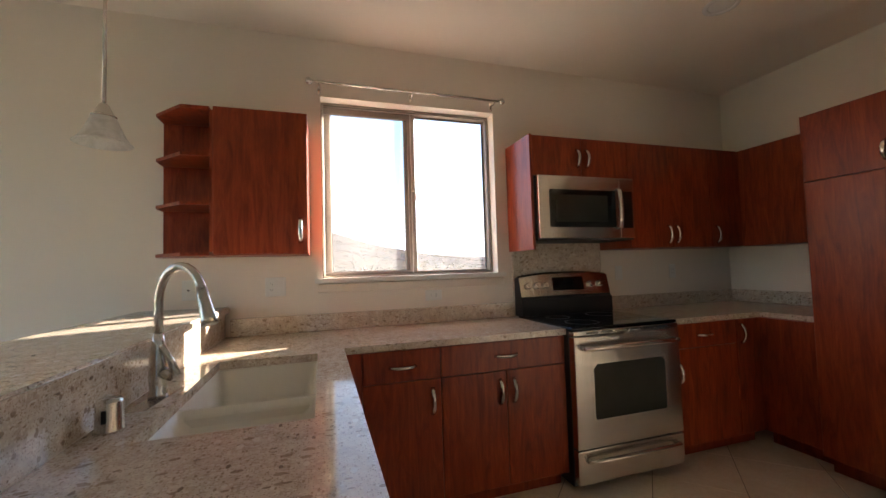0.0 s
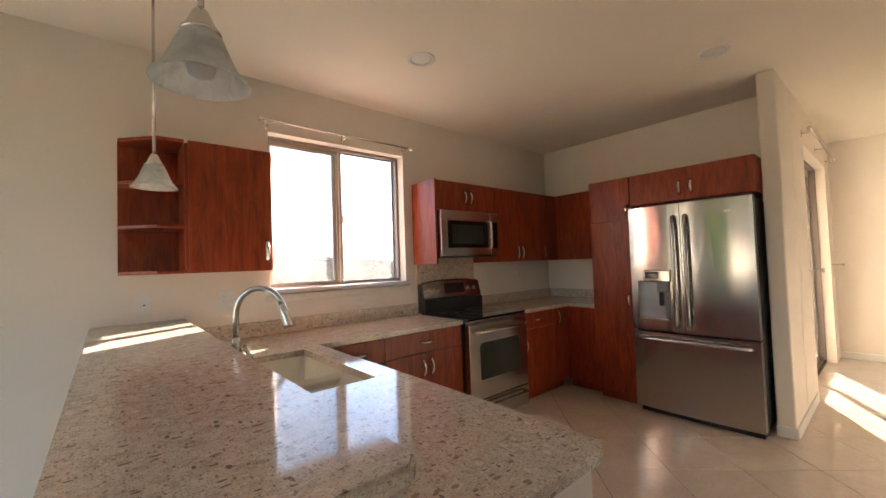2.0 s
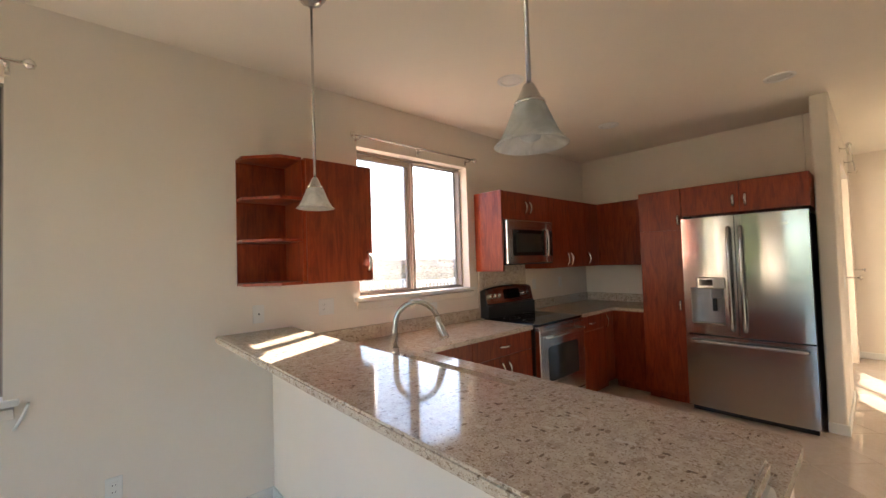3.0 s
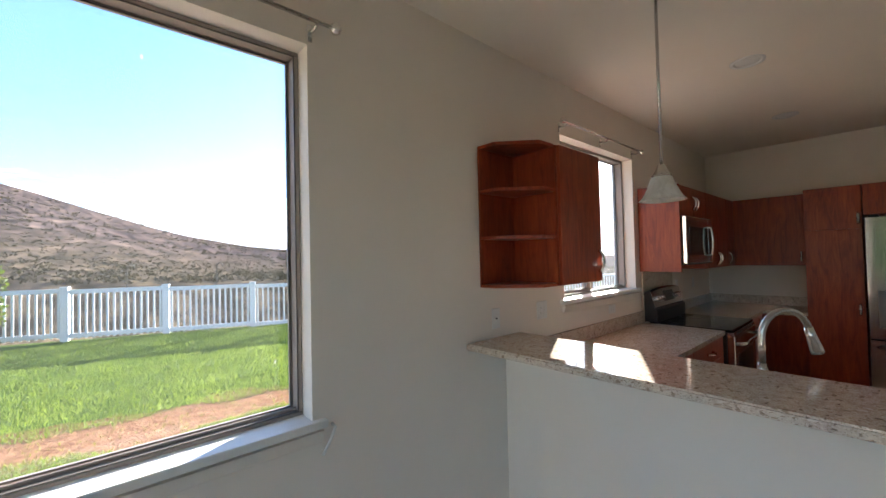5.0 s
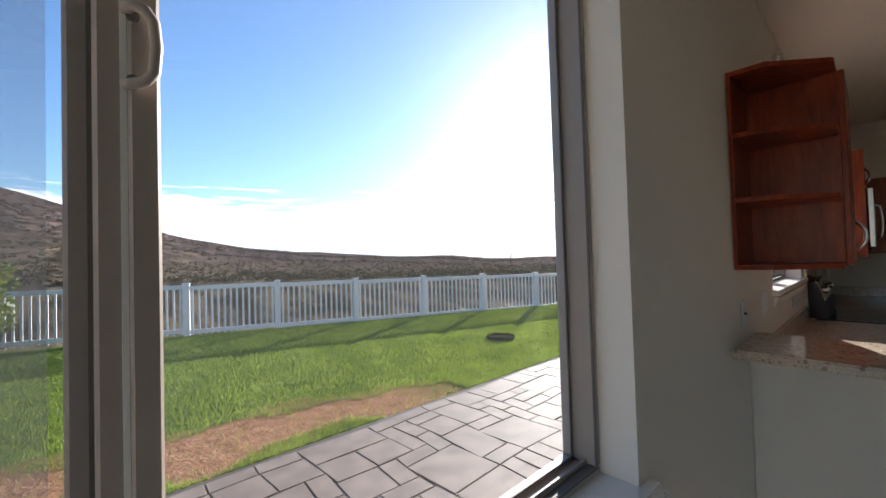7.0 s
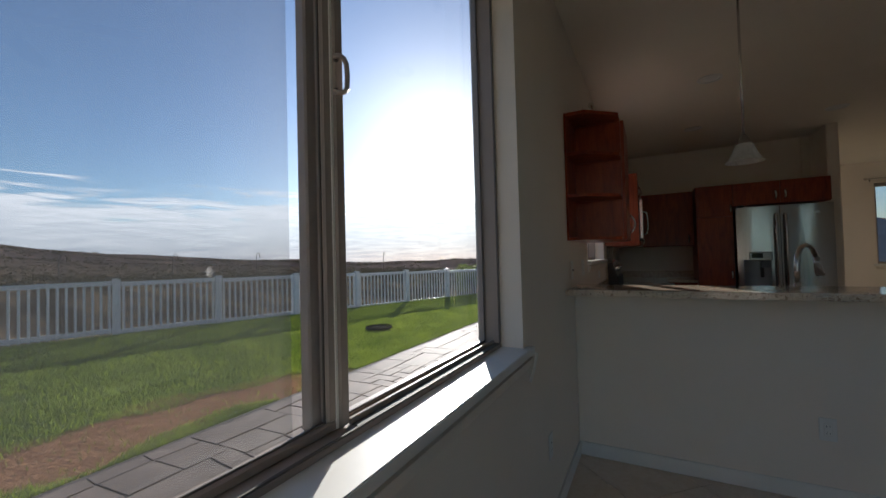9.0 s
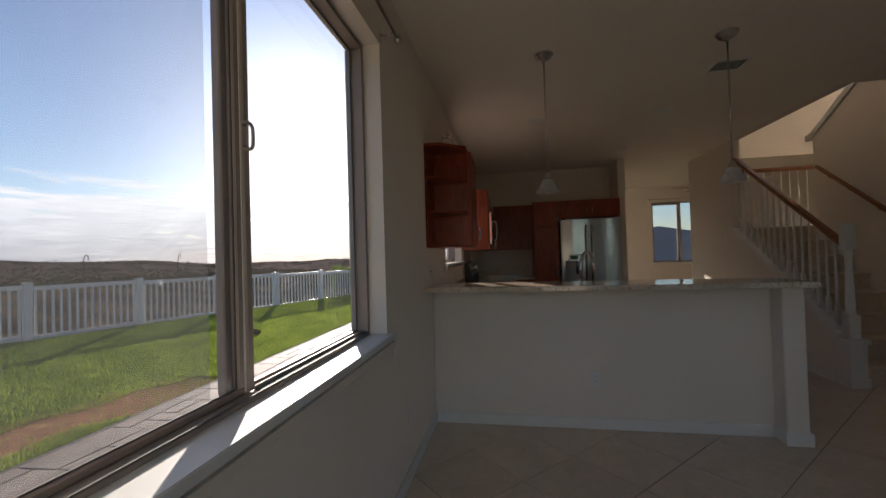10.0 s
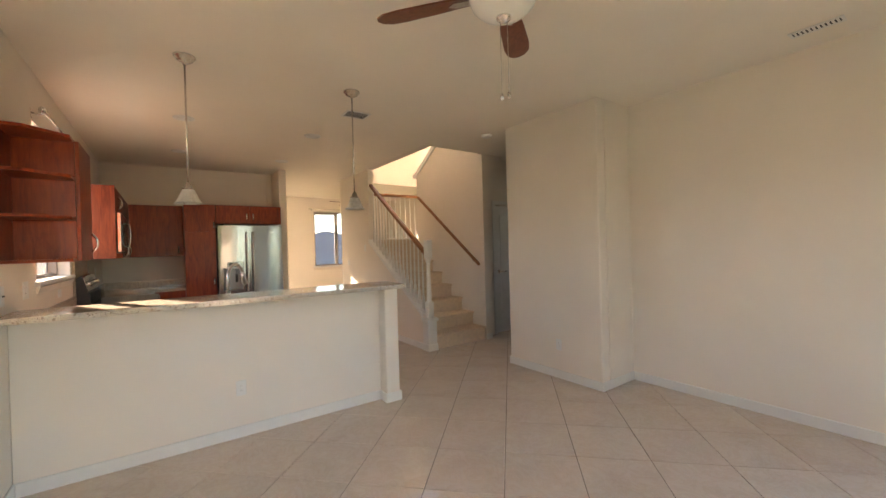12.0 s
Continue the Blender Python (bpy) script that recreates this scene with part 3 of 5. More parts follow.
cabinet("base_cabinet", (3.225, BASE_F, 0), 0, 0.24, 0.59, 0, TOP, [(0, 0.235, 0.1, TOP - 0.004, (0.045, 0.77), False)], "narrow cherry corner cabinet with one door", G1, 0.095)
cabinet("base_cabinet", (3.465, 2.815, 0), -90, 0.38, 0.58, 0, TOP, [(0.0, 0.38, 0.1, TOP - 0.004, None, False)], "cherry corner base cabinet with a plain front", G1, 0.095)
# peninsula
cabinet("base_cabinet", (0.61, 1.06, 0), 90, 1.74, 0.58, 0, 0.70, [(0, 0.58, 0.1, 0.70, (0.53, 0.6), False), (0.58, 1.16, 0.1, 0.70, (0.63, 0.6), False), (1.16, 1.74, 0.1, 0.70, (1.69, 0.6), False)], "cherry sink cabinet under the peninsula counter", G1, 0.095)
# pantry and the cabinet over the refrigerator
cabinet("pantry_cabinet", (3.375, 2.433, 0), -90, 0.395, 0.672, 0, 2.13, [(0, 0.395, 0.1, 1.722, (0.36, 0.98, True, 0.1), False), (0, 0.395, 1.722, 2.127, (0.37, 1.82, True, 0.1), False)], "tall cherry pantry cabinet beside the refrigerator", G2, 0.095)
cabinet("wall_cabinet", (3.375, 2.034, 0), -90, 0.93, 0.672, 1.845, 2.13, [(0, 0.465, 1.848, 2.127, (0.42, 1.955, True, 0.11), False), (0.465, 0.93, 1.848, 2.127, (0.51, 1.955, True, 0.11), False)], "cherry wall cabinet above the refrigerator", G2)
# over the range, right of it, and the corner
cabinet("wall_cabinet", (1.888, UP_F, 0), 0, 0.762, 0.317, 1.86, 2.135, [(0, 0.381, 1.862, 2.132, (0.345, 1.99, True, 0.12), False), (0.381, 0.762, 1.862, 2.132, (0.42, 1.99, True, 0.12), False)], "short cherry wall cabinet above the microwave", G2)
tagged(part("cabinet_end_panel", box(1.866, 1.887, 3.075, NORTH - 0.003, 1.373, 2.135, 0.002), M_WOOD), "cherry end panel beside the microwave", "panel")
cabinet("wall_cabinet", (2.652, UP_F, 0), 0, 0.77, 0.317, 1.373, 2.135, [(0, 0.385, 1.376, 2.132, (0.345, 1.47), False), (0.385, 0.77, 1.376, 2.132, (0.42, 1.47), False)], "cherry wall cabinet with two doors", G2)
cabinet("wall_cabinet", (3.424, UP_F, 0), 0, 0.34, 0.317, 1.373, 2.135, [(0, 0.335, 1.376, 2.132, (0.05, 1.47), False)], "cherry corner wall cabinet with one door", G2)
cabinet("wall_cabinet", (3.765, 3.095, 0), -90, 0.66, 0.283, 1.373, 2.135, [(0, 0.66, 1.376, 2.132, (0.60, 1.47, True, 0.11), False)], "cherry wall cabinet on the side wall", G2)

# wall cabinet with open corner shelves by the window
cabinet("wall_cabinet", (0.03, 3.12, 0), 0, 0.465, 0.297, 1.372, 2.155, [(0, 0.465, 1.375, 2.152, (0.425, 1.50), False)], "cherry wall cabinet with one door beside the window", G2)
shelf = thing("corner_shelf", (-0.285, 3.12, 1.372), "open cherry corner shelf with angled boards", "shelf")
part("back_panel", box(0.0, 0.313, 0.285, 0.297, 0.0, 0.783), M_WOOD, shelf)
part("side_panel", box(0.297, 0.314, 0.0, 0.284, 0.018, 0.765), M_WOOD, shelf)
for z in (0.0, 0.262, 0.518, 0.765):
    part("board", prism([(0.0, 0.284), (0.0, 0.175), (0.165, 0.0), (0.296, 0.0), (0.296, 0.284)], "z", z, z + 0.018, 0.0015), M_WOOD, shelf)

# ---- worktops ----

def slab_with_hole(x0, x1, y0, y1, hx0, hx1, hy0, hy1, z0, z1):
    bm = bmesh.new()
    for q in ((x0, x1, y0, hy0), (x0, x1, hy1, y1), (x0, hx0, hy0, hy1), (hx1, x1, hy0, hy1)):
        box(*q, z0, z1, bm=bm)
    bmesh.ops.remove_doubles(bm, verts=bm.verts[:], dist=1e-5)
    return bm


SX0, SX1, SY0, SY1 = 0.145, 0.538, 1.905, 2.715
ctop = slab_with_hole(0.022, 0.657, 0.99, 2.785, SX0, SX1, SY0, SY1, 0.873, 0.907)
prism([(0.022, 0.99), (0.022, 0.94), (0.60, 0.94), (0.642, 0.952), (0.657, 0.99)], "z", 0.873, 0.907, bm=ctop)
box(0.022, 1.884, 2.785, NORTH - 0.002, 0.873, 0.907, bm=ctop)
bmesh.ops.remove_doubles(ctop, verts=ctop.verts[:], dist=1e-4)
tagged(part("worktop", ctop, M_STONE), "polished beige speckled quartz worktop with sink cutout", "worktop")
wt2 = box(2.652, EAST_K - 0.002, 2.785, NORTH - 0.002, 0.873, 0.907)
box(3.435, EAST_K - 0.002, 2.436, 2.785, 0.873, 0.907, bm=wt2)
bmesh.ops.remove_doubles(wt2, verts=wt2.verts[:], dist=1e-4)
tagged(part("worktop", wt2, M_STONE), "polished beige quartz corner worktop", "worktop")
for q in ((0.05, 1.884, NORTH - 0.022, NORTH - 0.001, 0.908, 1.010), (2.652, EAST_K - 0.022, NORTH - 0.022, NORTH - 0.001, 0.908, 1.010), (EAST_K - 0.021, EAST_K - 0.001, 2.436, NORTH - 0.001, 0.908, 1.010), (1.886, 2.650, NORTH - 0.020, NORTH - 0.001, 0.908, 1.44)):
    tagged(part("backsplash", box(*q, 0.002), M_STONE), "beige speckled quartz backsplash strip", "backsplash")
tagged(part("backsplash", box(0.009, 0.0215, 1.052, NORTH - 0.002, 0.908, 1.046), M_STONE), "beige quartz backsplash below the raised bar", "backsplash")
bar = prism([(-0.41, NORTH - 0.002), (-0.41, 0.955), (-0.38, 0.925), (0.02, 0.925), (0.048, 0.955), (0.048, NORTH - 0.002)], "z", 1.047, 1.082, 0.007)
tagged(part("bar_top", bar, M_STONE), "polished beige speckled quartz breakfast bar top", "worktop")

# ---- sink, faucet, air gap ----
sink = thing("sink", (0.35, 2.315, 0.70), "cream double bowl undermount sink", "sink")


def bowl(y0, y1):
    bm = bmesh.new()
    x0, x1, t, zt, zb = SX0 - 0.35 + 0.006, SX1 - 0.35 - 0.006, 0.03, 0.172, 0.0
    rings = []
    for ins, z, r in ((-0.012, zt, 0.008), (-0.002, zt - 0.006, 0.02), (0.014, 0.05, 0.05), (0.028, 0.018, 0.05), (0.06, zb + 0.003, 0.05)):
        pts = []
        for cx, cy, a0 in ((x1 - ins - r, y1 - ins - r, 0), (x0 + ins + r, y1 - ins - r, 90), (x0 + ins + r, y0 + ins + r, 180), (x1 - ins - r, y0 + ins + r, 270)):
            pts += [bm.verts.new((cx + r * math.cos(radians(a0 + k * 22.5)), cy + r * math.sin(radians(a0 + k * 22.5)), z)) for k in range(5)]
        rings.append(pts)
    for a, b in zip(rings, rings[1:]):
        for k in range(len(a)):
            bm.faces.new((a[k], b[k], b[(k + 1) % len(a)], a[(k + 1) % len(a)])).smooth = True
    bm.faces.new(rings[-1])
    return bm


for y0, y1 in ((SY0 - 2.315 + 0.006, -0.11), (-0.085, SY1 - 2.315 - 0.006)):
    b = part("bowl", bowl(y0, y1), M_SINK, sink)
    part("drain", lathe([(0.04, 0.004), (0.04, 0.009), (0.02, 0.006), (0.004, 0.006)], (0, (y0 + y1) / 2, 0), 20), M_CHROME, b, "steel drain")
part("divider", box(SX0 - 0.35 + 0.004, SX1 - 0.35 - 0.004, -0.114, -0.081, 0.06, 0.160, 0.012, 2), M_SINK, sink)
part("rim", box(SX0 - 0.35 - 0.02, SX1 - 0.35 + 0.02, SY0 - 2.315 - 0.02, SY0 - 2.315 + 0.005, 0.155, 0.172), M_SINK, sink)

faucet = thing("faucet", (0.080, 2.262, 0.900), "brushed nickel gooseneck pull-down kitchen faucet", "faucet", -40)
plate_bm = box(-0.028, 0.028, -0.125, 0.125, 0.0, 0.008, 0.003, 2)
bmesh.ops.transform(plate_bm, matrix=pose(0, 0, 0, 0, 0, 33), verts=plate_bm.verts[:])
part("base_plate", plate_bm, M_NICKEL, faucet)
part("body", lathe([(0.026, 0.008), (0.027, 0.02), (0.022, 0.03), (0.026, 0.06), (0.024, 0.12), (0.017, 0.175), (0.0135, 0.2)], seg=20), M_NICKEL, faucet)
arc = [(0, 0, 0.19), (0, 0, 0.27)] + [(0.1 - 0.1 * math.cos(a), 0, 0.295 + 0.108 * math.sin(a)) for a in (math.pi * k / 12 for k in range(0, 11))] + [(0.196, 0, 0.328)]
part("spout", tube(arc, 0.0125, 14), M_NICKEL, faucet)
part("spray_head", tube([(0.193, 0, 0.335), (0.204, 0, 0.298), (0.220, 0, 0.250), (0.226, 0, 0.233)], 0.016, 14, radii=[0.014, 0.017, 0.022, 0.0225]), M_NICKEL, faucet)
lever_bm = tube([(0.018, -0.01, 0.085), (0.045, -0.012, 0.075), (0.062, -0.014, 0.08), (0.05, -0.02, 0.12), (0.03, -0.03, 0.165)], 0.009, 10, radii=[0.016, 0.017, 0.013, 0.009, 0.008])
bmesh.ops.transform(lever_bm, matrix=pose(0, 0, 0, 0, 0, 25), verts=lever_bm.verts[:])
part("lever", lever_bm, M_NICKEL, faucet)
gap = thing("air_gap", (0.065, 2.01, 0.907), "chrome dishwasher air gap cap on the counter", "fixture")
part("cap", lathe([(0.032, 0), (0.032, 0.005), (0.029, 0.009), (0.028, 0.068), (0.023, 0.077), (0.002, 0.079)], seg=20), M_CHROME, gap)
part("slot", box(-0.005, 0.005, -0.0295, -0.0275, 0.025, 0.055), M_DARK, gap)

# ---- range ----
rg = thing("range", (1.889, 2.755, 0), "stainless steel electric range with black glass cooktop", "stove")
W = 0.757
part("body", box(0, W, 0.02, 0.62, 0.03, 0.895, 0.003), M_DARK, rg, "black painted sides")
part("cooktop", box(-0.001, W + 0.001, -0.015, 0.60, 0.896, 0.914, 0.004), M_BLACK, rg, "black ceramic glass top")
for x, y, r in ((0.2, 0.16, 0.1), (0.55, 0.16, 0.08), (0.2, 0.42, 0.08), (0.55, 0.42, 0.1)):
    part("burner_ring", lathe([(r, 0.9141), (r, 0.9149), (r - 0.003, 0.9149), (r - 0.003, 0.9141)], (x, y, 0), 32, cap=False), M_GREY, rg)
dr = part("oven_door", box(0.004, W - 0.004, -0.03, 0.02, 0.245, 0.865, 0.006, 2), M_RANGE, rg)
part("door_window", prism([(0.13, 0.40), (W - 0.13, 0.40), (W - 0.125, 0.42), (W - 0.125, 0.68), (W - 0.15, 0.705), (0.15, 0.705), (0.125, 0.68), (0.125, 0.42)], "y", -0.033, -0.029), M_OVEN, dr, "dark oven glass")
part("window_trim", prism([(0.11, 0.385), (W - 0.11, 0.385), (W - 0.105, 0.72), (0.105, 0.72)], "y", -0.0315, -0.0295), M_CHROME, dr)
part("door_handle", tube([(0.05, -0.03, 0.80), (0.06, -0.075, 0.805), (0.12, -0.085, 0.806), (W / 2, -0.088, 0.808), (W - 0.12, -0.085, 0.806), (W - 0.06, -0.075, 0.805), (W - 0.05, -0.03, 0.80)], 0.014, 10), M_RANGE, dr)
vt = part("vent_strip", box(0.004, W - 0.004, -0.026, 0.02, 0.868, 0.894, 0.003), M_RANGE, rg)
for k in range(6):
    part("vent_slot", box(0.09 + k * 0.1, 0.165 + k * 0.1, -0.0275, -0.0255, 0.876, 0.887), M_DARK, vt)
dw = part("drawer", box(0.004, W - 0.004, -0.028, 0.02, 0.055, 0.238, 0.006, 2), M_RANGE, rg)
part("drawer_handle", tube([(0.06, -0.028, 0.185), (0.07, -0.06, 0.19), (0.14, -0.068, 0.19), (W / 2, -0.072, 0.192), (W - 0.14, -0.068, 0.19), (W - 0.07, -0.06, 0.19), (W - 0.06, -0.028, 0.185)], 0.013, 10), M_RANGE, dw)


def arched(profile, x0, x1, drop=0.022, n=14):
    """A profile swept across the range, its top falling away towards both ends."""
    bm, rows = bmesh.new(), []
    for k in range(n + 1):
        x = x0 + (x1 - x0) * k / n
        d = drop * abs(2 * x / W - 1) ** 2.4
        rows.append([bm.verts.new((x, y, z - d * max(0.0, (z - 1.06) / 0.15))) for y, z in profile])
    for p, q in zip(rows, rows[1:]):
        for i in range(len(profile)):
            j = (i + 1) % len(profile)
            bm.faces.new((p[i], q[i], q[j], p[j]))
    bm.faces.new(rows[0])
    bm.faces.new(rows[-1][::-1])
    bmesh.ops.recalc_face_normals(bm, faces=bm.faces[:])
    return bm


bgd = part("backguard", arched([(0.535, 0.915), (0.64, 0.915), (0.64, 1.20), (0.60, 1.215), (0.585, 1.20), (0.555, 1.06), (0.555, 1.04), (0.535, 1.03)], 0.0, W), M_DARK, rg)
part("control_panel", arched([(0.5505, 1.050), (0.5555, 1.050), (0.59, 1.202), (0.602, 1.217), (0.598, 1.22), (0.583, 1.206)], 0.004, W - 0.004), M_RANGE, bgd)
part("display", prism([(0.553, 1.085), (0.558, 1.085), (0.5825, 1.180), (0.5775, 1.180)], "x", 0.27, 0.53), M_BLACK, bgd, "black clock display")
for x in (0.065, 0.135, 0.205, 0.595, 0.675):
    part("knob", tube([(x, 0.570, 1.122), (x, 0.548, 1.128), (x, 0.538, 1.131)], 0.021, 16, radii=[0.025, 0.022, 0.019]), M_CHROME, bgd)

# ---- microwave ----
mw = thing("microwave", (1.897, 3.047, 1.43), "stainless over-the-range microwave with black window", "microwave")
part("body", box(0, 0.752, 0.02, 0.37, 0, 0.428, 0.003), M_DARK, mw)
md = part("door", box(0, 0.630, -0.012, 0.02, 0.012, 0.426, 0.005, 2), M_RANGE, mw)
part("window", prism([(0.085, 0.085), (0.590, 0.085), (0.597, 0.095), (0.597, 0.325), (0.590, 0.335), (0.085, 0.335), (0.078, 0.325), (0.078, 0.095)], "y", -0.0145, -0.011), M_BLACK, md, "black glass")
part("window_mesh", box(0.125, 0.53, -0.0155, -0.0143, 0.12, 0.30), M_OVEN, md)
mp = part("control_strip", box(0.632, 0.752, -0.012, 0.02, 0.012, 0.426, 0.005, 2), M_RANGE, mw)
part("keypad", box(0.638, 0.738, -0.0145, -0.011, 0.08, 0.335, 0.001), M_BLACK, mp)
part("door_handle", tube([(0.612, -0.012, 0.075), (0.612, -0.040, 0.085), (0.612, -0.050, 0.15), (0.612, -0.053, 0.21), (0.612, -0.050, 0.27), (0.612, -0.040, 0.335), (0.612, -0.012, 0.345)], 0.016, 10, flat=0.6), M_CHROME, md)
part("vent_grille", box(0.01, 0.742, -0.006, 0.02, 0.0, 0.01), M_DARK, mw)

# ---- refrigerator ----
FW, FD = 0.912, 0.74
fr = thing("refrigerator", (3.285, 2.024, 0), "stainless french door refrigerator with water dispenser", "refrigerator", -90)
part("body", box(0.006, FW - 0.006, 0.075, FD, 0.05, 1.80, 0.004), M_DARK, fr, "black cabinet sides")
part("grille", box(0.02, FW - 0.02, 0.06, 0.20, 0.002, 0.049), M_DARK, fr)


def bowed(u0, u1, z0, z1, bow=0.018, deep=0.07, seg=8):
    out = [(u0 + (u1 - u0) * k / seg, -bow * (1 - (2 * (u0 + (u1 - u0) * k / seg) / FW - 1) ** 2)) for k in range(seg + 1)]
    bm = prism([(u0, deep)] + out + [(u1, deep)], "z", z0, z1)
    for f in bm.faces:
        f.smooth = abs(f.normal.z) < 0.5 and f.normal.y < -0.9
    for e in bm.edges:
        e.smooth = len(e.link_faces) == 2 and e.link_faces[0].smooth == e.link_faces[1].smooth
    return bm


MID = 0.425
NICHE = (0.062, 0.325, 0.832, 1.165)
ld = bowed(0.002, NICHE[0], 0.735, 1.815)
for q in ((NICHE[0], NICHE[1], 0.735, NICHE[2]), (NICHE[0], NICHE[1], NICHE[3], 1.815), (NICHE[1], MID - 0.003, 0.735, 1.815)):
    ld = merge(ld, bowed(*q))
bmesh.ops.remove_doubles(ld, verts=ld.verts[:], dist=1e-5)
fd1 = part("left_door", ld, M_STEEL, fr)
fd2 = part("right_door", bowed(MID + 0.003, FW - 0.002, 0.735, 1.815), M_STEEL, fr)
fz = part("freezer_drawer", bowed(0.002, FW - 0.002, 0.06, 0.722), M_STEEL, fr)
for d, u in ((fd1, MID - 0.045), (fd2, MID + 0.045)):
    part("door_handle", tube([(u, -0.012, 0.79), (u, -0.055, 0.80), (u, -0.066, 0.9), (u, -0.07, 1.25), (u, -0.066, 1.6), (u, -0.055, 1.70), (u, -0.012, 1.71)], 0.0145, 10), M_STEEL, d)
part("drawer_handle", tube([(0.05, -0.005, 0.665), (0.06, -0.045, 0.67), (0.15, -0.062, 0.672), (FW / 2, -0.075, 0.674), (FW - 0.15, -0.062, 0.672), (FW - 0.06, -0.045, 0.67), (FW - 0.05, -0.005, 0.665)], 0.015, 10), M_STEEL, fz)
disp = part("dispenser", box(0.115, 0.34, -0.032, 0.0, 1.155, 1.262, 0.012, 2), M_STEEL, fd1)
arc = [((NICHE[0] + NICHE[1]) / 2 - (NICHE[1] - NICHE[0]) / 2 * math.cos(math.pi * k / 12), 0.055 * math.sin(math.pi * k / 12) - 0.008) for k in range(13)]
part("recess", prism(arc + [(p, q + 0.004) for p, q in arc[::-1]], "z", NICHE[2], NICHE[3]), M_NICHE, disp)
part("screen", box(0.135, 0.245, -0.034, -0.0315, 1.185, 1.245, 0.001), M_BLACK, disp)
part("spout", box(0.225, 0.315, -0.028, 0.03, 1.07, 1.158, 0.008, 2), M_GREY, disp)
part("paddle", box(0.225, 0.26, 0.012, 0.03, 0.95, 1.08, 0.005, 2), M_DARK, disp)
part("drip_tray", box(0.07, 0.318, -0.045, 0.03, 0.828, 0.848, 0.006, 2), M_STEEL, disp)
part("badge", box(FW - 0.20, FW - 0.13, -0.0115, -0.006, 1.70, 1.722), M_CHROME, fd2)
part("hinge_cap", box(0.02, 0.09, 0.01, 0.09, 1.816, 1.84, 0.006), M_DARK, fr)

# ---- outlets and switches ----


def plate(at, turn, kind, label, w=0.07, h=0.115):
    o = thing("wall_outlet" if "outlet" in label else "light_switch", at, label, "outlet" if "outlet" in label else "switch", turn)
    p = part("plate", box(-w / 2, w / 2, -0.006, -0.0005, -h / 2, h / 2, 0.003), M_WHITE, o)
    for i, k in enumerate(kind):
        c = (i - (len(kind) - 1) / 2) * 0.046
        if k == "s":
            part("rocker", box(c - 0.016, c + 0.016, -0.0085, -0.006, -0.033, 0.033, 0.002), M_WHITE, p)
        elif k == "o":
            part("socket", box(c - 0.016, c + 0.016, -0.0078, -0.006, -0.033, 0.033, 0.002), M_WHITE, p)
            for z in (-0.017, 0.017):
                for dx in (-0.006, 0.006):
                    part("slot", box(c + dx - 0.001, c + dx + 0.001, -0.0083, -0.0079, z - 0.004, z + 0.004), M_DARK, p)
        elif k == "h":
            part("socket", box(c - 0.033, c + 0.033, -0.0078, -0.006, -0.016, 0.016, 0.002), M_WHITE, p)
            for x in (-0.017, 0.017):
                for dz in (-0.006, 0.006):
                    part("slot", box(c + x - 0.004, c + x + 0.004, -0.0083, -0.0079, dz - 0.001, dz + 0.001), M_DARK, p)
        elif k == "c":
            part("jack", tube([(c, -0.005, 0.0), (c, -0.014, 0.0)], 0.005, 10), M_DARK, p)
    return o


plate((-0.163, NORTH, 1.187), 0, "c", "white cable outlet plate above the bar")
plate((0.295, NORTH, 1.188), 0, "os", "white outlet and switch plate", 0.116)
plate((1.287, NORTH, 1.090), 0, "h", "white horizontal outlet below the window", 0.115, 0.07)
plate((3.38, NORTH, 1.19), 0, "o", "white outlet plate above the corner counter")
plate((2.83, NORTH, 1.19), 0, "s", "white switch plate above the counter")
plate((-0.87, NORTH, 0.385), 0, "o", "white wall outlet near the floor")
plate((-0.085, 2.213, 0.37), -90, "o", "white wall outlet on the half wall")
plate((-0.774, -0.66, 0.35), 180, "o", "white wall outlet on the wall projection")
plate((0.0215, 1.45, 0.985), 90, "h", "white horizontal outlet in the stone backsplash", 0.115, 0.07)
plate((2.98, -0.20, 1.42), 180, "s", "white switch plate beside the stairs")
plate((3.75, -0.20, 1.15), 180, "s", "white thermostat switch plate", 0.09, 0.09)
plate((4.15, 0.975, 1.18), 0, "s", "white switch plate beside the glass door")


# ---- curtain rods ----
def curtain_rod(at, turn, length, brackets, label):
    rod = thing("curtain_rod", at, label, "curtain rod", turn)
    part("pole", tube([(0, 0, 0), (length, 0, 0)], 0.008, 10), M_CHROME, rod)
    for u, s in ((0, -1), (length, 1)):
        part("finial", lathe([(0.004, -0.024), (0.017, -0.016), (0.023, 0.0), (0.017, 0.016), (0.004, 0.024)], (u + s * 0.018, 0, 0), 14), M_CHROME, rod)
    for u in brackets:
        b = tube([(u, 0.0, -0.012), (u, 0.03, -0.02), (u, 0.068, -0.012)], 0.006, 8)
        box(u - 0.01, u + 0.01, 0.066, 0.072, -0.05, 0.02, 0.002, bm=b)
        part("bracket", b, M_CHROME, rod)
    return rod


curtain_rod((0.52, NORTH - 0.073, 2.455), 0, 1.28, (0.04, 0.64, 1.24), "thin nickel curtain rod above the kitchen window")
curtain_rod((-3.15, NORTH - 0.073, 2.455), 0, 1.97, (0.06, 0.98, 1.91), "nickel curtain rod above the dining window")
curtain_rod((4.56, 0.975 - 0.073, 2.50), 0, 1.98, (0.06, 0.99, 1.92), "nickel curtain rod above the glass door")
curtain_rod((EAST_L - 0.073, -0.38, 2.47), -90, 1.5, (0.06, 1.44), "thin curtain rod above the living room window")
